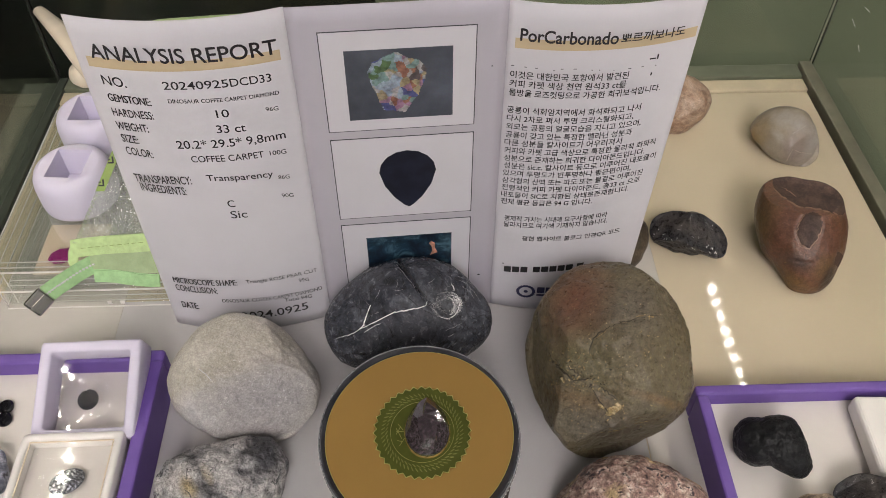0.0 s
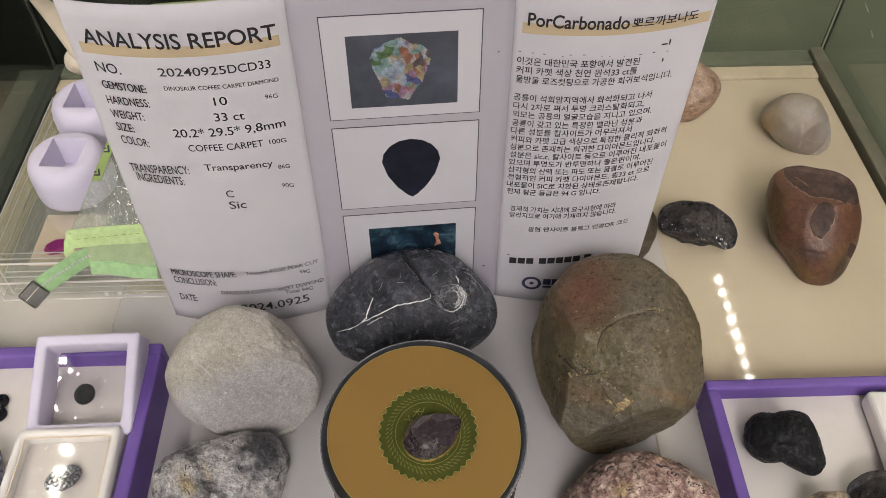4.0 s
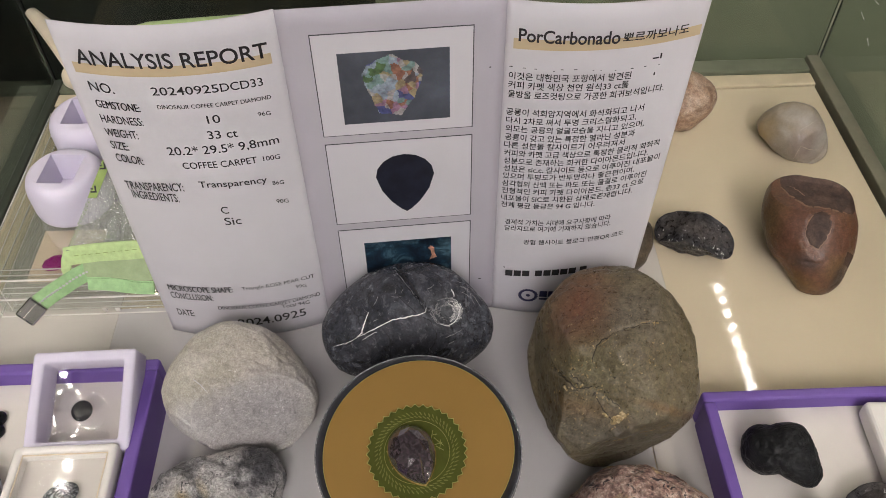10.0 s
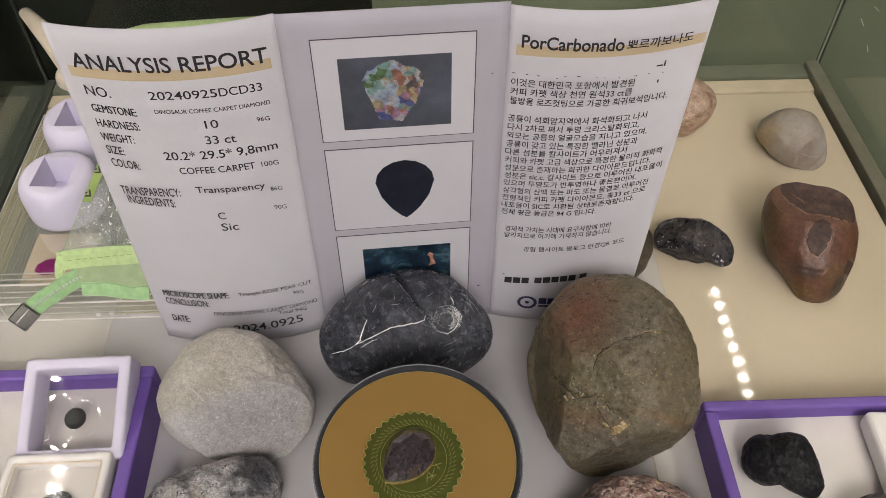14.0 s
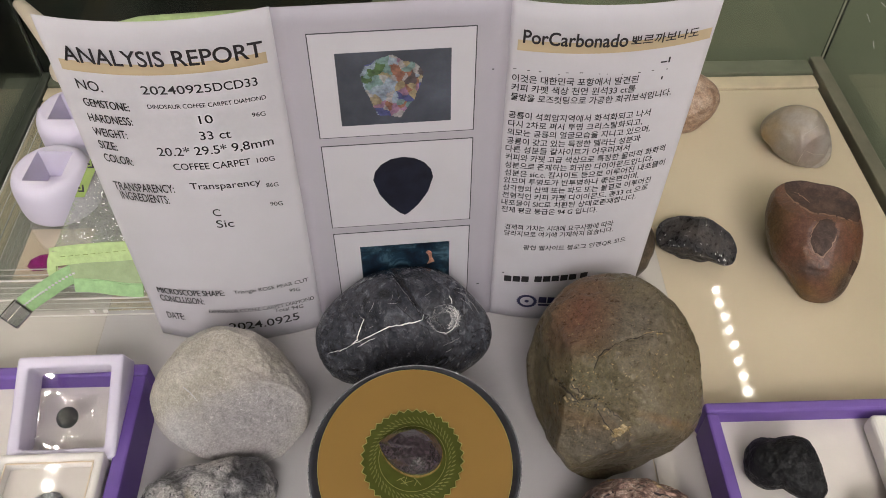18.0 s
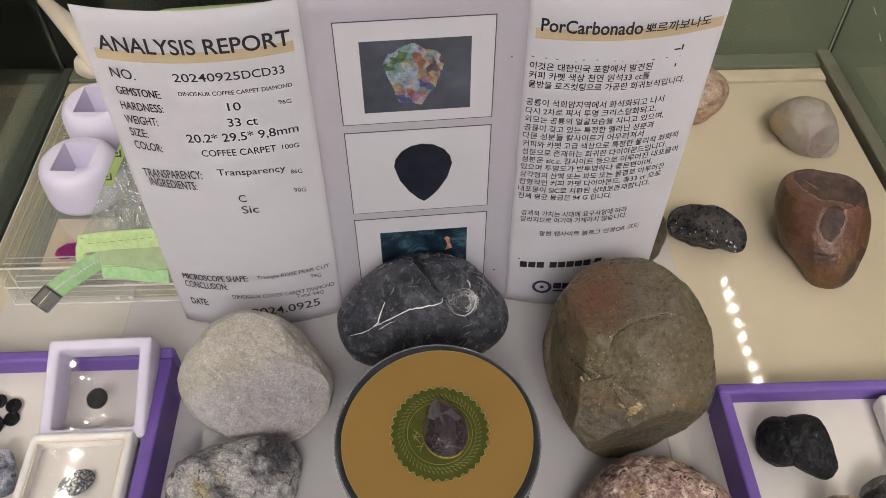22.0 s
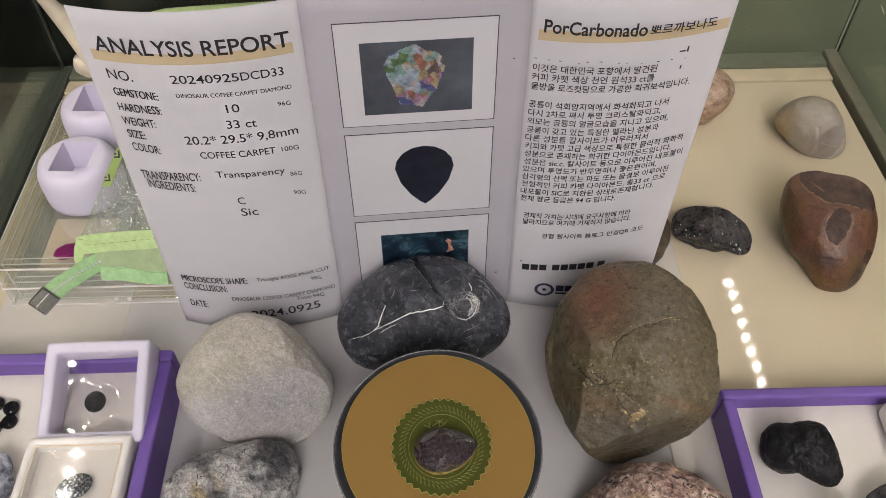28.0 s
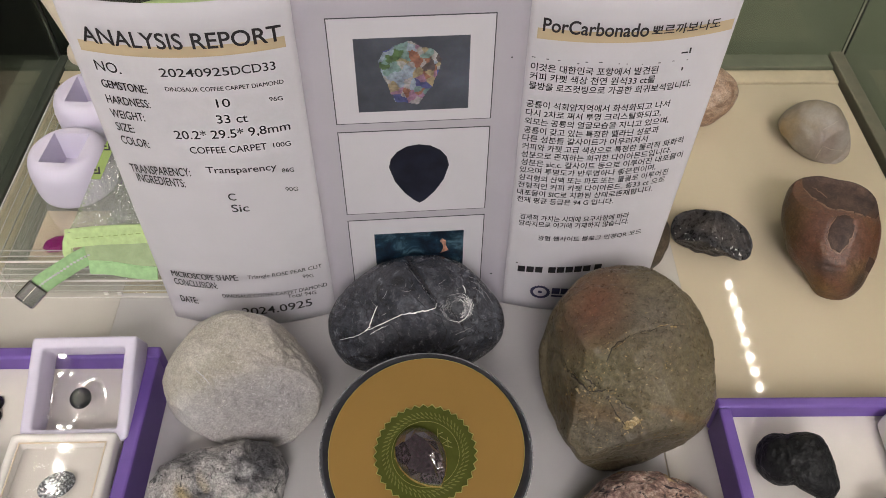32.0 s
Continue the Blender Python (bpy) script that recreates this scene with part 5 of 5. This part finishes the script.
    for k in range(11):
        bm.faces.new((rings[4][k], rings[4][(k + 1) % 11], apex))
    m, N, L, p = nodes_of("coffee_gem")
    cloud = ramp(N, L, coords(N, L, 700, 8, 0.4, 0.78).outputs[0], [(0.32, (0.014, 0.010, 0.012)), (0.5, (0.046, 0.034, 0.040)), (0.70, (0.15, 0.118, 0.125))])
    L.new(cloud, p.inputs["Base Color"])
    p.inputs["Roughness"].default_value = 0.12
    p.inputs["Coat Weight"].default_value = 1.0
    p.inputs["Coat IOR"].default_value = 1.6
    p.inputs["Coat Roughness"].default_value = 0.04
    p.inputs["IOR"].default_value = 1.5
    p.inputs["Transmission Weight"].default_value = 0.12
    M["gem"] = m
    gem = thing("pear_cut_gem", "dark coffee brown pear-shaped rose-cut gem lying on the seal", "gem", pose(*SPIN_CENTRE, SPIN_TILT, 0, 0))
    part("crown", bm, "gem", gem, at=pose(0.0036, 0.0006, 0))
    # Base edge whose amber colour paints the gold card's reflection in the gem.
    gd = slab([(1.025 * x, 1.01 * y) for x, y in pear(1.0, 44)], 0.0010, 0.0020)
    M["girdle"] = plain("amber_gold_gleam", (0.34, 0.235, 0.075), 0.2, var=0.4, scale=500, bump=0)
    part("girdle", gd, "girdle", gem, "gem base edge painted with the gold reflection", at=pose(0.0036, 0.0006, 0))
    return platter, seal, gem


# ---- trays and boxes at the sides ----
def tray(x0, x1, y0, y1, h, wall, deep, label):
    t = thing("tray", label, "tray", pose((x0 + x1) / 2, (y0 + y1) / 2, 0.0004), group="purple trays")
    w, d = (x1 - x0) / 2, (y1 - y0) / 2
    part("bottom", box(-w + wall, w - wall, -d + wall, d - wall, 0, deep), "lining", t, "white lining")
    part("side", box(-w, w, d - wall, d, 0, h, 0.0020, 3), "purple", t)
    part("side", box(-w, w, -d, -d + wall, 0, h, 0.0012), "purple", t)
    part("side", box(-w, -w + wall, -d + wall + 0.0001, d - wall - 0.0001, 0, h - 0.0001, 0.0012), "purple", t)
    part("side", box(w - wall, w, -d + wall + 0.0001, d - wall - 0.0001, 0, h - 0.0001, 0.0012), "purple", t)


def trays():
    tray(-0.2895, -0.1490, 0.02, 0.2762, 0.0275, 0.0075, 0.0161, "open purple tray with a white lining holding boxed gems")
    tray(0.1485, 0.2985, -0.01, 0.2440, 0.0250, 0.0065, 0.0146, "open purple tray with a white lining holding dark stones")

    fb = thing("gem_box", "lavender window box holding a black gem between clear films", "box", pose(-0.1823, 0.2508, 0.0205, 21.4, 0, 1.0))
    part("frame", ring_frame(0.0542, 0.0535, 0.0190, 0.0060, 0.0016), "lavender", fb, "lavender plastic frame", True)
    half = 0.0208
    for z in (0.0088, 0.0106):
        bm = bmesh.new()
        sign = 1 if z > 0.01 else -1
        steps = [-half + 2 * half * i / 36 for i in range(37)]
        grid = [[bm.verts.new((x, y, z + sign * 0.0022 * math.exp(-(math.hypot(x + 0.002, y + 0.004) / 0.0068) ** 1.6))) for x in steps] for y in steps]
        for a, b in zip(grid, grid[1:]):
            for i in range(36):
                bm.faces.new((a[i], a[i + 1], b[i + 1], b[i]))
        f = part("film", bm, "film", fb, "clear elastic film", True)
        f.visible_shadow = False
    gem = bmesh.new()
    lathe([(0.0030, 0.0082), (0.0054, 0.0096), (0.0057, 0.0101), (0.0036, 0.0120)], 16, gem)
    part("gem", gem, "jet", fb, "round faceted black gem", at=pose(-0.002, -0.004, 0))

    wb = thing("gem_box", "white window box with a speckled oval gem inside", "box", pose(-0.1842, 0.1952, 0.0168, 0, 0, 0.6))
    part("frame", ring_frame(0.0522, 0.0522, 0.0165, 0.0042, 0.0018), "white_plastic", wb, "white plastic frame", True)
    part("backing", box(-0.0218, 0.0218, -0.0218, 0.0218, 0.0008, 0.0080), "lining", wb, "white padded backing")
    f = part("lid", box(-0.0218, 0.0218, -0.0218, 0.0218, 0.0145, 0.0149), "lid_film", wb, "scuffed clear lid")
    f.visible_shadow = False
    for x0, x1, y0, y1 in ((-0.0216, 0.0216, 0.0208, 0.0214), (-0.0216, -0.0211, -0.0216, 0.0206), (0.0211, 0.0216, -0.0216, 0.0206)):
        part("lid_seam", box(x0, x1, y0, y1, 0.0150, 0.0153), "tan_card", wb, "yellowed line of glue along the lid")
    cab = bmesh.new()
    bmesh.ops.create_uvsphere(cab, u_segments=32, v_segments=16, radius=1, matrix=pose(0.001, 0.001, 0.0104, 0, 0, 28) @ Matrix.Diagonal((0.0090, 0.0066, 0.0028, 1)))
    part("cabochon", cab, "galaxy", wb, "oval dark speckled cabochon", True)

    lid = box(-0.0270, 0.0270, -0.0235, 0.0235, 0, 0.0130, 0.0032, 4)
    solo("lidded_box", lid, "white_plastic", "plain white plastic box in the purple tray", "box", pose(0.2585, 0.2085, 0.0152, 0, 0, -3), smooth=False)
    first = None
    for x, y in ((-0.2495, 0.2575), (-0.2405, 0.2545), (-0.2390, 0.2462), (-0.2475, 0.2422), (-0.2545, 0.2508)):
        big = 1.3 if (x, y) == (-0.2475, 0.2422) else 1.0
        if first is None:
            bm = bmesh.new()
            lathe([(0.0030, 0.0), (0.0041, 0.0006), (0.0042, 0.0018), (0.0034, 0.0028), (0.0018, 0.0034)], 24, bm)
            first = solo("cabochon", bm, "jet", "small polished black round cabochon in the tray", "gem", pose(x * 0.97, y * 0.97, 0.0168, 8, 0, 0), "black cabochons in the tray", smooth=False)
        else:
            c = copy_thing(first, pose(x * 0.97, y * 0.97, 0.0168, 8, 0, 0))
            c.scale = (big, big, big)


# ---- back left: acrylic box, holders, pouch, horn ----
def back_left():
    ac = thing("acrylic_box", "stacked clear acrylic box with a magenta gem inside", "box", pose(-0.195, 0.409, 0.0004))
    w, d = 0.069, 0.0775
    for z0, z1 in ((0.0, 0.0165), (0.0175, 0.0345)):
        for b in ((-w, w, -d, -d + 0.002), (-w, w, d - 0.002, d), (-w, -w + 0.002, -d + 0.0021, d - 0.0021), (w - 0.002, w, -d + 0.0021, d - 0.0021)):
            s = part("side", box(*b, z0, z1, 0.0004, 1), "acrylic", ac)
            s.visible_shadow = False
    for z in (0.0002, 0.0167):
        s = part("shelf", box(-w + 0.0022, w - 0.0022, -d + 0.0022, d - 0.0022, z, z + 0.0007), "acrylic", ac)
        s.visible_shadow = False
    s = part("lid", box(-w - 0.0015, w + 0.0015, -d - 0.0015, d + 0.0015, 0.0347, 0.0366, 0.0005, 1), "acrylic", ac)
    s.visible_shadow = False
    # Pale strips stand in for light caught along the clear edges.
    for z in (0.0, 0.0166, 0.0346):
        for b in ((-w - 0.001, w, -d - 0.0022, -d - 0.0016), (-w - 0.0022, -w - 0.0016, -d, d)):
            part("edge", box(*b, z, z + 0.0011), "frosted", ac, "pale strip painted as light on the edge")
    for z in (0.0, 0.0166, 0.0335):
        for y in (-d + 0.0032, -d + 0.0075):
            part("edge", box(-w + 0.003, w - 0.003, y, y + 0.0004, z, z + 0.0007), "frosted", ac, "pale strip painted as light on the edge")
        part("edge", box(-w + 0.0034, -w + 0.0038, -d + 0.003, d - 0.003, z, z + 0.0007), "frosted", ac, "pale strip painted as light on the edge")
    for x, y in ((-w - 0.0012, -d - 0.0012), (-w + 0.0034, -d + 0.0034)):
        part("corner_edge", box(x, x + 0.0006, y, y + 0.0006, 0.001, 0.0340), "frosted", ac, "pale strip painted as light on the corner")
    for x in (-0.050, -0.006, 0.002):
        part("clip", box(x, x + 0.0030, -d - 0.0030, -d - 0.0018, 0.0040, 0.0065, 0.0003, 1), "frosted", ac, "small moulded clip")
    part("card", box(-0.052, -0.012, -0.066, -0.024, 0.0176, 0.0190), "tan_card", ac, "beige card")
    g = bmesh.new()
    lathe([(0.0040, 0.0), (0.0072, 0.0022), (0.0076, 0.0032), (0.0052, 0.0048)], 8, g)
    part("gem", g, "magenta", ac, "magenta cut gem", at=pose(-0.0360, -0.0545, 0.0192, 0, 0, 0) @ Matrix.Diagonal((1.15, 0.82, 1, 1)) @ pose(0, 0, 0, 0, 0, 22.5))

    first = None
    for x, y in ((-0.2225, 0.3930), (-0.2235, 0.4490)):
        if first is None:
            first = thing("gem_holder", "round pale lilac silicone holder with a square pocket", "holder", pose(x, y, 0.0372, 0, 0, -4), "lilac holders")
            bm = lathe([(0.0225, 0.0), (0.0240, 0.0015), (0.0245, 0.005), (0.0245, 0.018), (0.0238, 0.0225), (0.0222, 0.0262), (0.0200, 0.0282), (0.0180, 0.0290)], 64)
            cap = max(bm.faces, key=lambda f: f.calc_center_median().z if len(f.verts) > 4 else -1)
            ring = list(cap.verts)
            bmesh.ops.delete(bm, geom=[cap], context="FACES_ONLY")
            hx, hy, top, deep = 0.0110, 0.0130, 0.0293, 0.020
            sq = [bm.verts.new((a * hx, b * hy, top)) for a, b in ((1, 1), (-1, 1), (-1, -1), (1, -1))]
            pk = bmesh.new()
            mouth = [pk.verts.new((a * hx, b * hy, top)) for a, b in ((1, 1), (-1, 1), (-1, -1), (1, -1))]
            low = [pk.verts.new((a * hx * 0.9, b * hy * 0.9, top - deep)) for a, b in ((1, 1), (-1, 1), (-1, -1), (1, -1))]
            for i in range(4):
                j = (i + 1) % 4
                pk.faces.new((mouth[i], mouth[j], low[j], low[i]))
            pk.faces.new(low)
            part("pocket", pk, "holder", first, "square pocket")
            ring.sort(key=lambda v: math.atan2(v.co.y, v.co.x) % (2 * math.pi))
            n = len(ring)
            def side(i):
                a = (360 * i / n) % 360
                return 0 if a < 90 else 1 if a < 180 else 2 if a < 270 else 3
            for i in range(n):
                j = (i + 1) % n
                a, b = sq[side(i)], sq[side(j)]
                bm.faces.new((ring[i], ring[j], b, a) if a is not b else (ring[i], ring[j], a))
            body = part("body", bm, "holder", first)
            for poly in body.data.polygons:
                poly.use_smooth = poly.center.z < 0.0289 and poly.normal.z > -0.5 and math.hypot(poly.center.x, poly.center.y) > 0.0175
        else:
            copy_thing(first, pose(x, y, 0.0372, 0, 0, -2))

    horn = bmesh.new()
    T, B = Vector((-0.2800, 0.5460, 0.0810)), Vector((-0.1690, 0.3800, 0.1250))
    pts, rad = [], []
    for k in range(22):
        f = max(0.0, (k - 1) / 20) if k else -0.014
        pts.append(T.lerp(B, f) + Vector((0, 0, 0.004 * math.sin(math.pi * f))))
        rad.append((0.0046 + 0.0046 * min(1, f * 1.5), 0.0036 + 0.0024 * min(1, f * 1.5)) if k else (0.0026, 0.0020))
    tube(pts, rad, 24, horn)
    solo("horn", horn, "ivory", "smooth ivory-coloured tapered horn propped on a shell", "horn", smooth=True)
    pebble("shell", (-238.0, 486.0, 66.0), (10.1, 10.4, 10.6, 10.1, 9.6, 9.4, 9.4, 9.2, 8.9, 8.7, 8.5, 8.3, 7.8, 7.5, 8.1, 8.7, 9.3, 9.5, 9.7, 9.9), 14, 40, "ivory", "small cream shell behind the holders", ledge=37.2, grain=1.0, detail=4)

    # zip pouch leaning behind the report
    pouch = thing("zip_pouch", "clear vinyl zip pouch with lime green webbing trim", "pouch")
    O, up = Vector((-0.2085, 0.3290, 0.0540)), Vector((0, 0.553, 0.834))
    nrm = Vector((0, -0.834, 0.553))
    def on(x, t, off=0.0):
        return Vector((x, O.y, O.z)) + up * t + nrm * off
    def edge_x(t):
        return -0.2085 + 0.53 * t
    bm = bmesh.new()
    rows = []
    for j in range(25):
        t = 0.001 + 0.124 * j / 24
        x0 = edge_x(t) + 0.001
        rows.append([bm.verts.new(on(x0 + (-0.035 - x0) * i / 30, t, 0.0030 * noise.noise(Vector((i * 0.35, j * 0.4, 3))) + 0.0042 * abs(noise.noise(Vector((i * 0.9 + j * 0.5, j * 0.7, 9)))))) for i in range(31)])
    for a, b in zip(rows, rows[1:]):
        for i in range(30):
            bm.faces.new((a[i], a[i + 1], b[i + 1], b[i]))
    film = part("clear_panel", bm, "vinyl", pouch, "crinkled clear vinyl panel", True)
    film.visible_shadow = False
    bm = bmesh.new()
    q = []
    for j in range(13):
        t = 0.036 + 0.084 * j / 12
        q.append([bm.verts.new(on(edge_x(t) + dx, t, 0.0022)) for dx in (0.001, 0.0062)])
    for a, b in zip(q, q[1:]):
        bm.faces.new((a[0], a[1], b[1], b[0]))
    part("side_band", bm, "green_print", pouch, "lime green printed band")
    part("snap", lathe([(0.0030, 0.0), (0.0034, 0.0006), (0.0030, 0.0014), (0.0014, 0.0018)], 24), "jet", pouch, "black snap button", at=Matrix.Translation(on(-0.158, 0.034, 0.003)) @ pose(0, 0, 0, 56, 0, 0))
    for j in range(26):
        t = 0.006 + 0.0275 * j / 25
        part("perforation", box(-0.0004, 0.0004, -0.0002, 0.0002, -0.0003, 0.0003), "pale_green", pouch, at=Matrix.Translation(on(edge_x(t) + 0.0016 + 0.0012 * (j % 2), t, 0.0022)))
    for t in (0.039, 0.052, 0.065, 0.078):
        bm = bmesh.new()
        for dx0, dx1, t0, t1 in ((0.0018, 0.0052, 0.0, 0.0009), (0.0042, 0.0052, 0.0, 0.0040), (0.0020, 0.0034, 0.0018, 0.0027)):
            x = edge_x(t)
            bm.faces.new([bm.verts.new(on(x + a, t + b, 0.0026)) for a, b in ((dx0, t0), (dx1, t0), (dx1, t1), (dx0, t1))])
        part("printed_mark", bm, "ink", pouch)
    part("top_trim", tube([on(-0.155 + 0.012 * k, 0.1258 + 0.0045 * (1 - (1 - k / 11) ** 2), 0.001) for k in range(12)], [0.0022] + [0.0042] * 11, 12), "green_tape", pouch, "lime green webbing edge", True)

    def ribbon(name, pts, wide, thick, mat, label):
        bm = bmesh.new()
        rings = []
        for i, p in enumerate(pts):
            p = Vector(p)
            d = (Vector(pts[min(i + 1, len(pts) - 1)]) - Vector(pts[max(i - 1, 0)])).normalized()
            side = nrm.cross(d).normalized()
            rings.append([bm.verts.new(p + side * a * wide / 2 + nrm * b * thick / 2) for a, b in ((-1, -1), (1, -1), (1, 1), (-1, 1))])
        for a, b in zip(rings, rings[1:]):
            for k in range(4):
                bm.faces.new((a[k], a[(k + 1) % 4], b[(k + 1) % 4], b[k]))
        bm.faces.new(rings[0])
        bm.faces.new(rings[-1])
        long_edges = [bm.edges.get((a[k], b[k])) for a, b in zip(rings, rings[1:]) for k in range(4)]
        bmesh.ops.bevel(bm, geom=long_edges, offset=thick * 0.4, segments=2, affect="EDGES")
        return part(name, bm, mat, pouch, label)
    ribbon("strap", [on(-0.2055 + 0.0092 * k, 0.0025 + 0.0007 * k + 0.0005 * math.sin(k * 0.9), 0.003) for k in range(13)], 0.0108, 0.0018, "green_tape", "lime green ribbed strap")
    ribbon("flap", [on(-0.1965 + 0.0065 * k, -0.0070, 0.0012) for k in range(7)], 0.0140, 0.0012, "pale_green", "muted green fabric flap")
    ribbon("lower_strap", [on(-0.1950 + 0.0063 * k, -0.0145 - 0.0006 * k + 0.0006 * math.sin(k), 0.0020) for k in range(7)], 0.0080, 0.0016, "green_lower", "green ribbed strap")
    for k in range(16):
        x = -0.2000 + 0.0042 * k
        part("stitch", tube([on(x, 0.0025 + 0.0007 * (x + 0.2055) / 0.0092, 0.0041), on(x + 0.0026, 0.0027 + 0.0007 * (x + 0.2055) / 0.0092, 0.0041)], [0.00018, 0.00018], 5), "green_print", pouch)
    zipper = [(-0.1890, 0.3270, 0.0480), (-0.1960, 0.3240, 0.0480), (-0.2020, 0.3180, 0.0485), (-0.2070, 0.3110, 0.0495), (-0.2110, 0.3060, 0.0500), (-0.2150, 0.3000, 0.0505)]
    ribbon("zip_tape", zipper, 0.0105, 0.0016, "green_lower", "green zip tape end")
    ribbon("fold", [(-0.2040, 0.330, 0.0580), (-0.2056, 0.3275, 0.0550), (-0.2060, 0.3240, 0.0512), (-0.2040, 0.3200, 0.0488)], 0.0060, 0.0016, "green_tape", "folded strap end")
    teeth = bmesh.new()
    for a, b in zip(zipper, zipper[1:]):
        for f in (0.1, 0.35, 0.6, 0.85):
            p = Vector(a).lerp(Vector(b), f) + nrm * 0.0013
            bmesh.ops.create_cube(teeth, size=1, matrix=Matrix.Translation(p) @ Matrix.Diagonal((0.0013, 0.0008, 0.0008, 1)))
    part("zip_teeth", teeth, "paper", pouch, "pale stitched zip teeth")
    d = (Vector(zipper[-1]) - Vector(zipper[-2])).normalized()
    sd = nrm.cross(d).normalized()
    turn = Matrix((d, sd, nrm)).transposed().to_4x4()
    metal = box(-0.0005, 0.0120, -0.0058, 0.0058, -0.0022, 0.0022, 0.0012, 2)
    box(0.001, 0.0115, -0.0012, 0.0005, 0.0020, 0.0026, 0.0, 1, metal)
    part("zip_end", metal, "chrome", pouch, "shiny metal zip end", at=Matrix.Translation(zipper[-1]) @ turn)


room()
showcase()
report()
stones()
platter, seal, gem = turntable()
trays()
back_left()


def motions():
    times = [0.5 * k for k in range(65)]
    walk(platter, [(t, pose(0, 0, 0, 0, 0, spin(t))) for t in times])
    place = pose(*SPIN_CENTRE, SPIN_TILT, 0, 0)
    walk(seal, [(t, place @ pose(0, 0, 0, 0, 0, spin(t))) for t in times])
    walk(gem, [(t, place @ pose(0, 0, 0, 0, 0, spin(t))) for t in times])


motions()
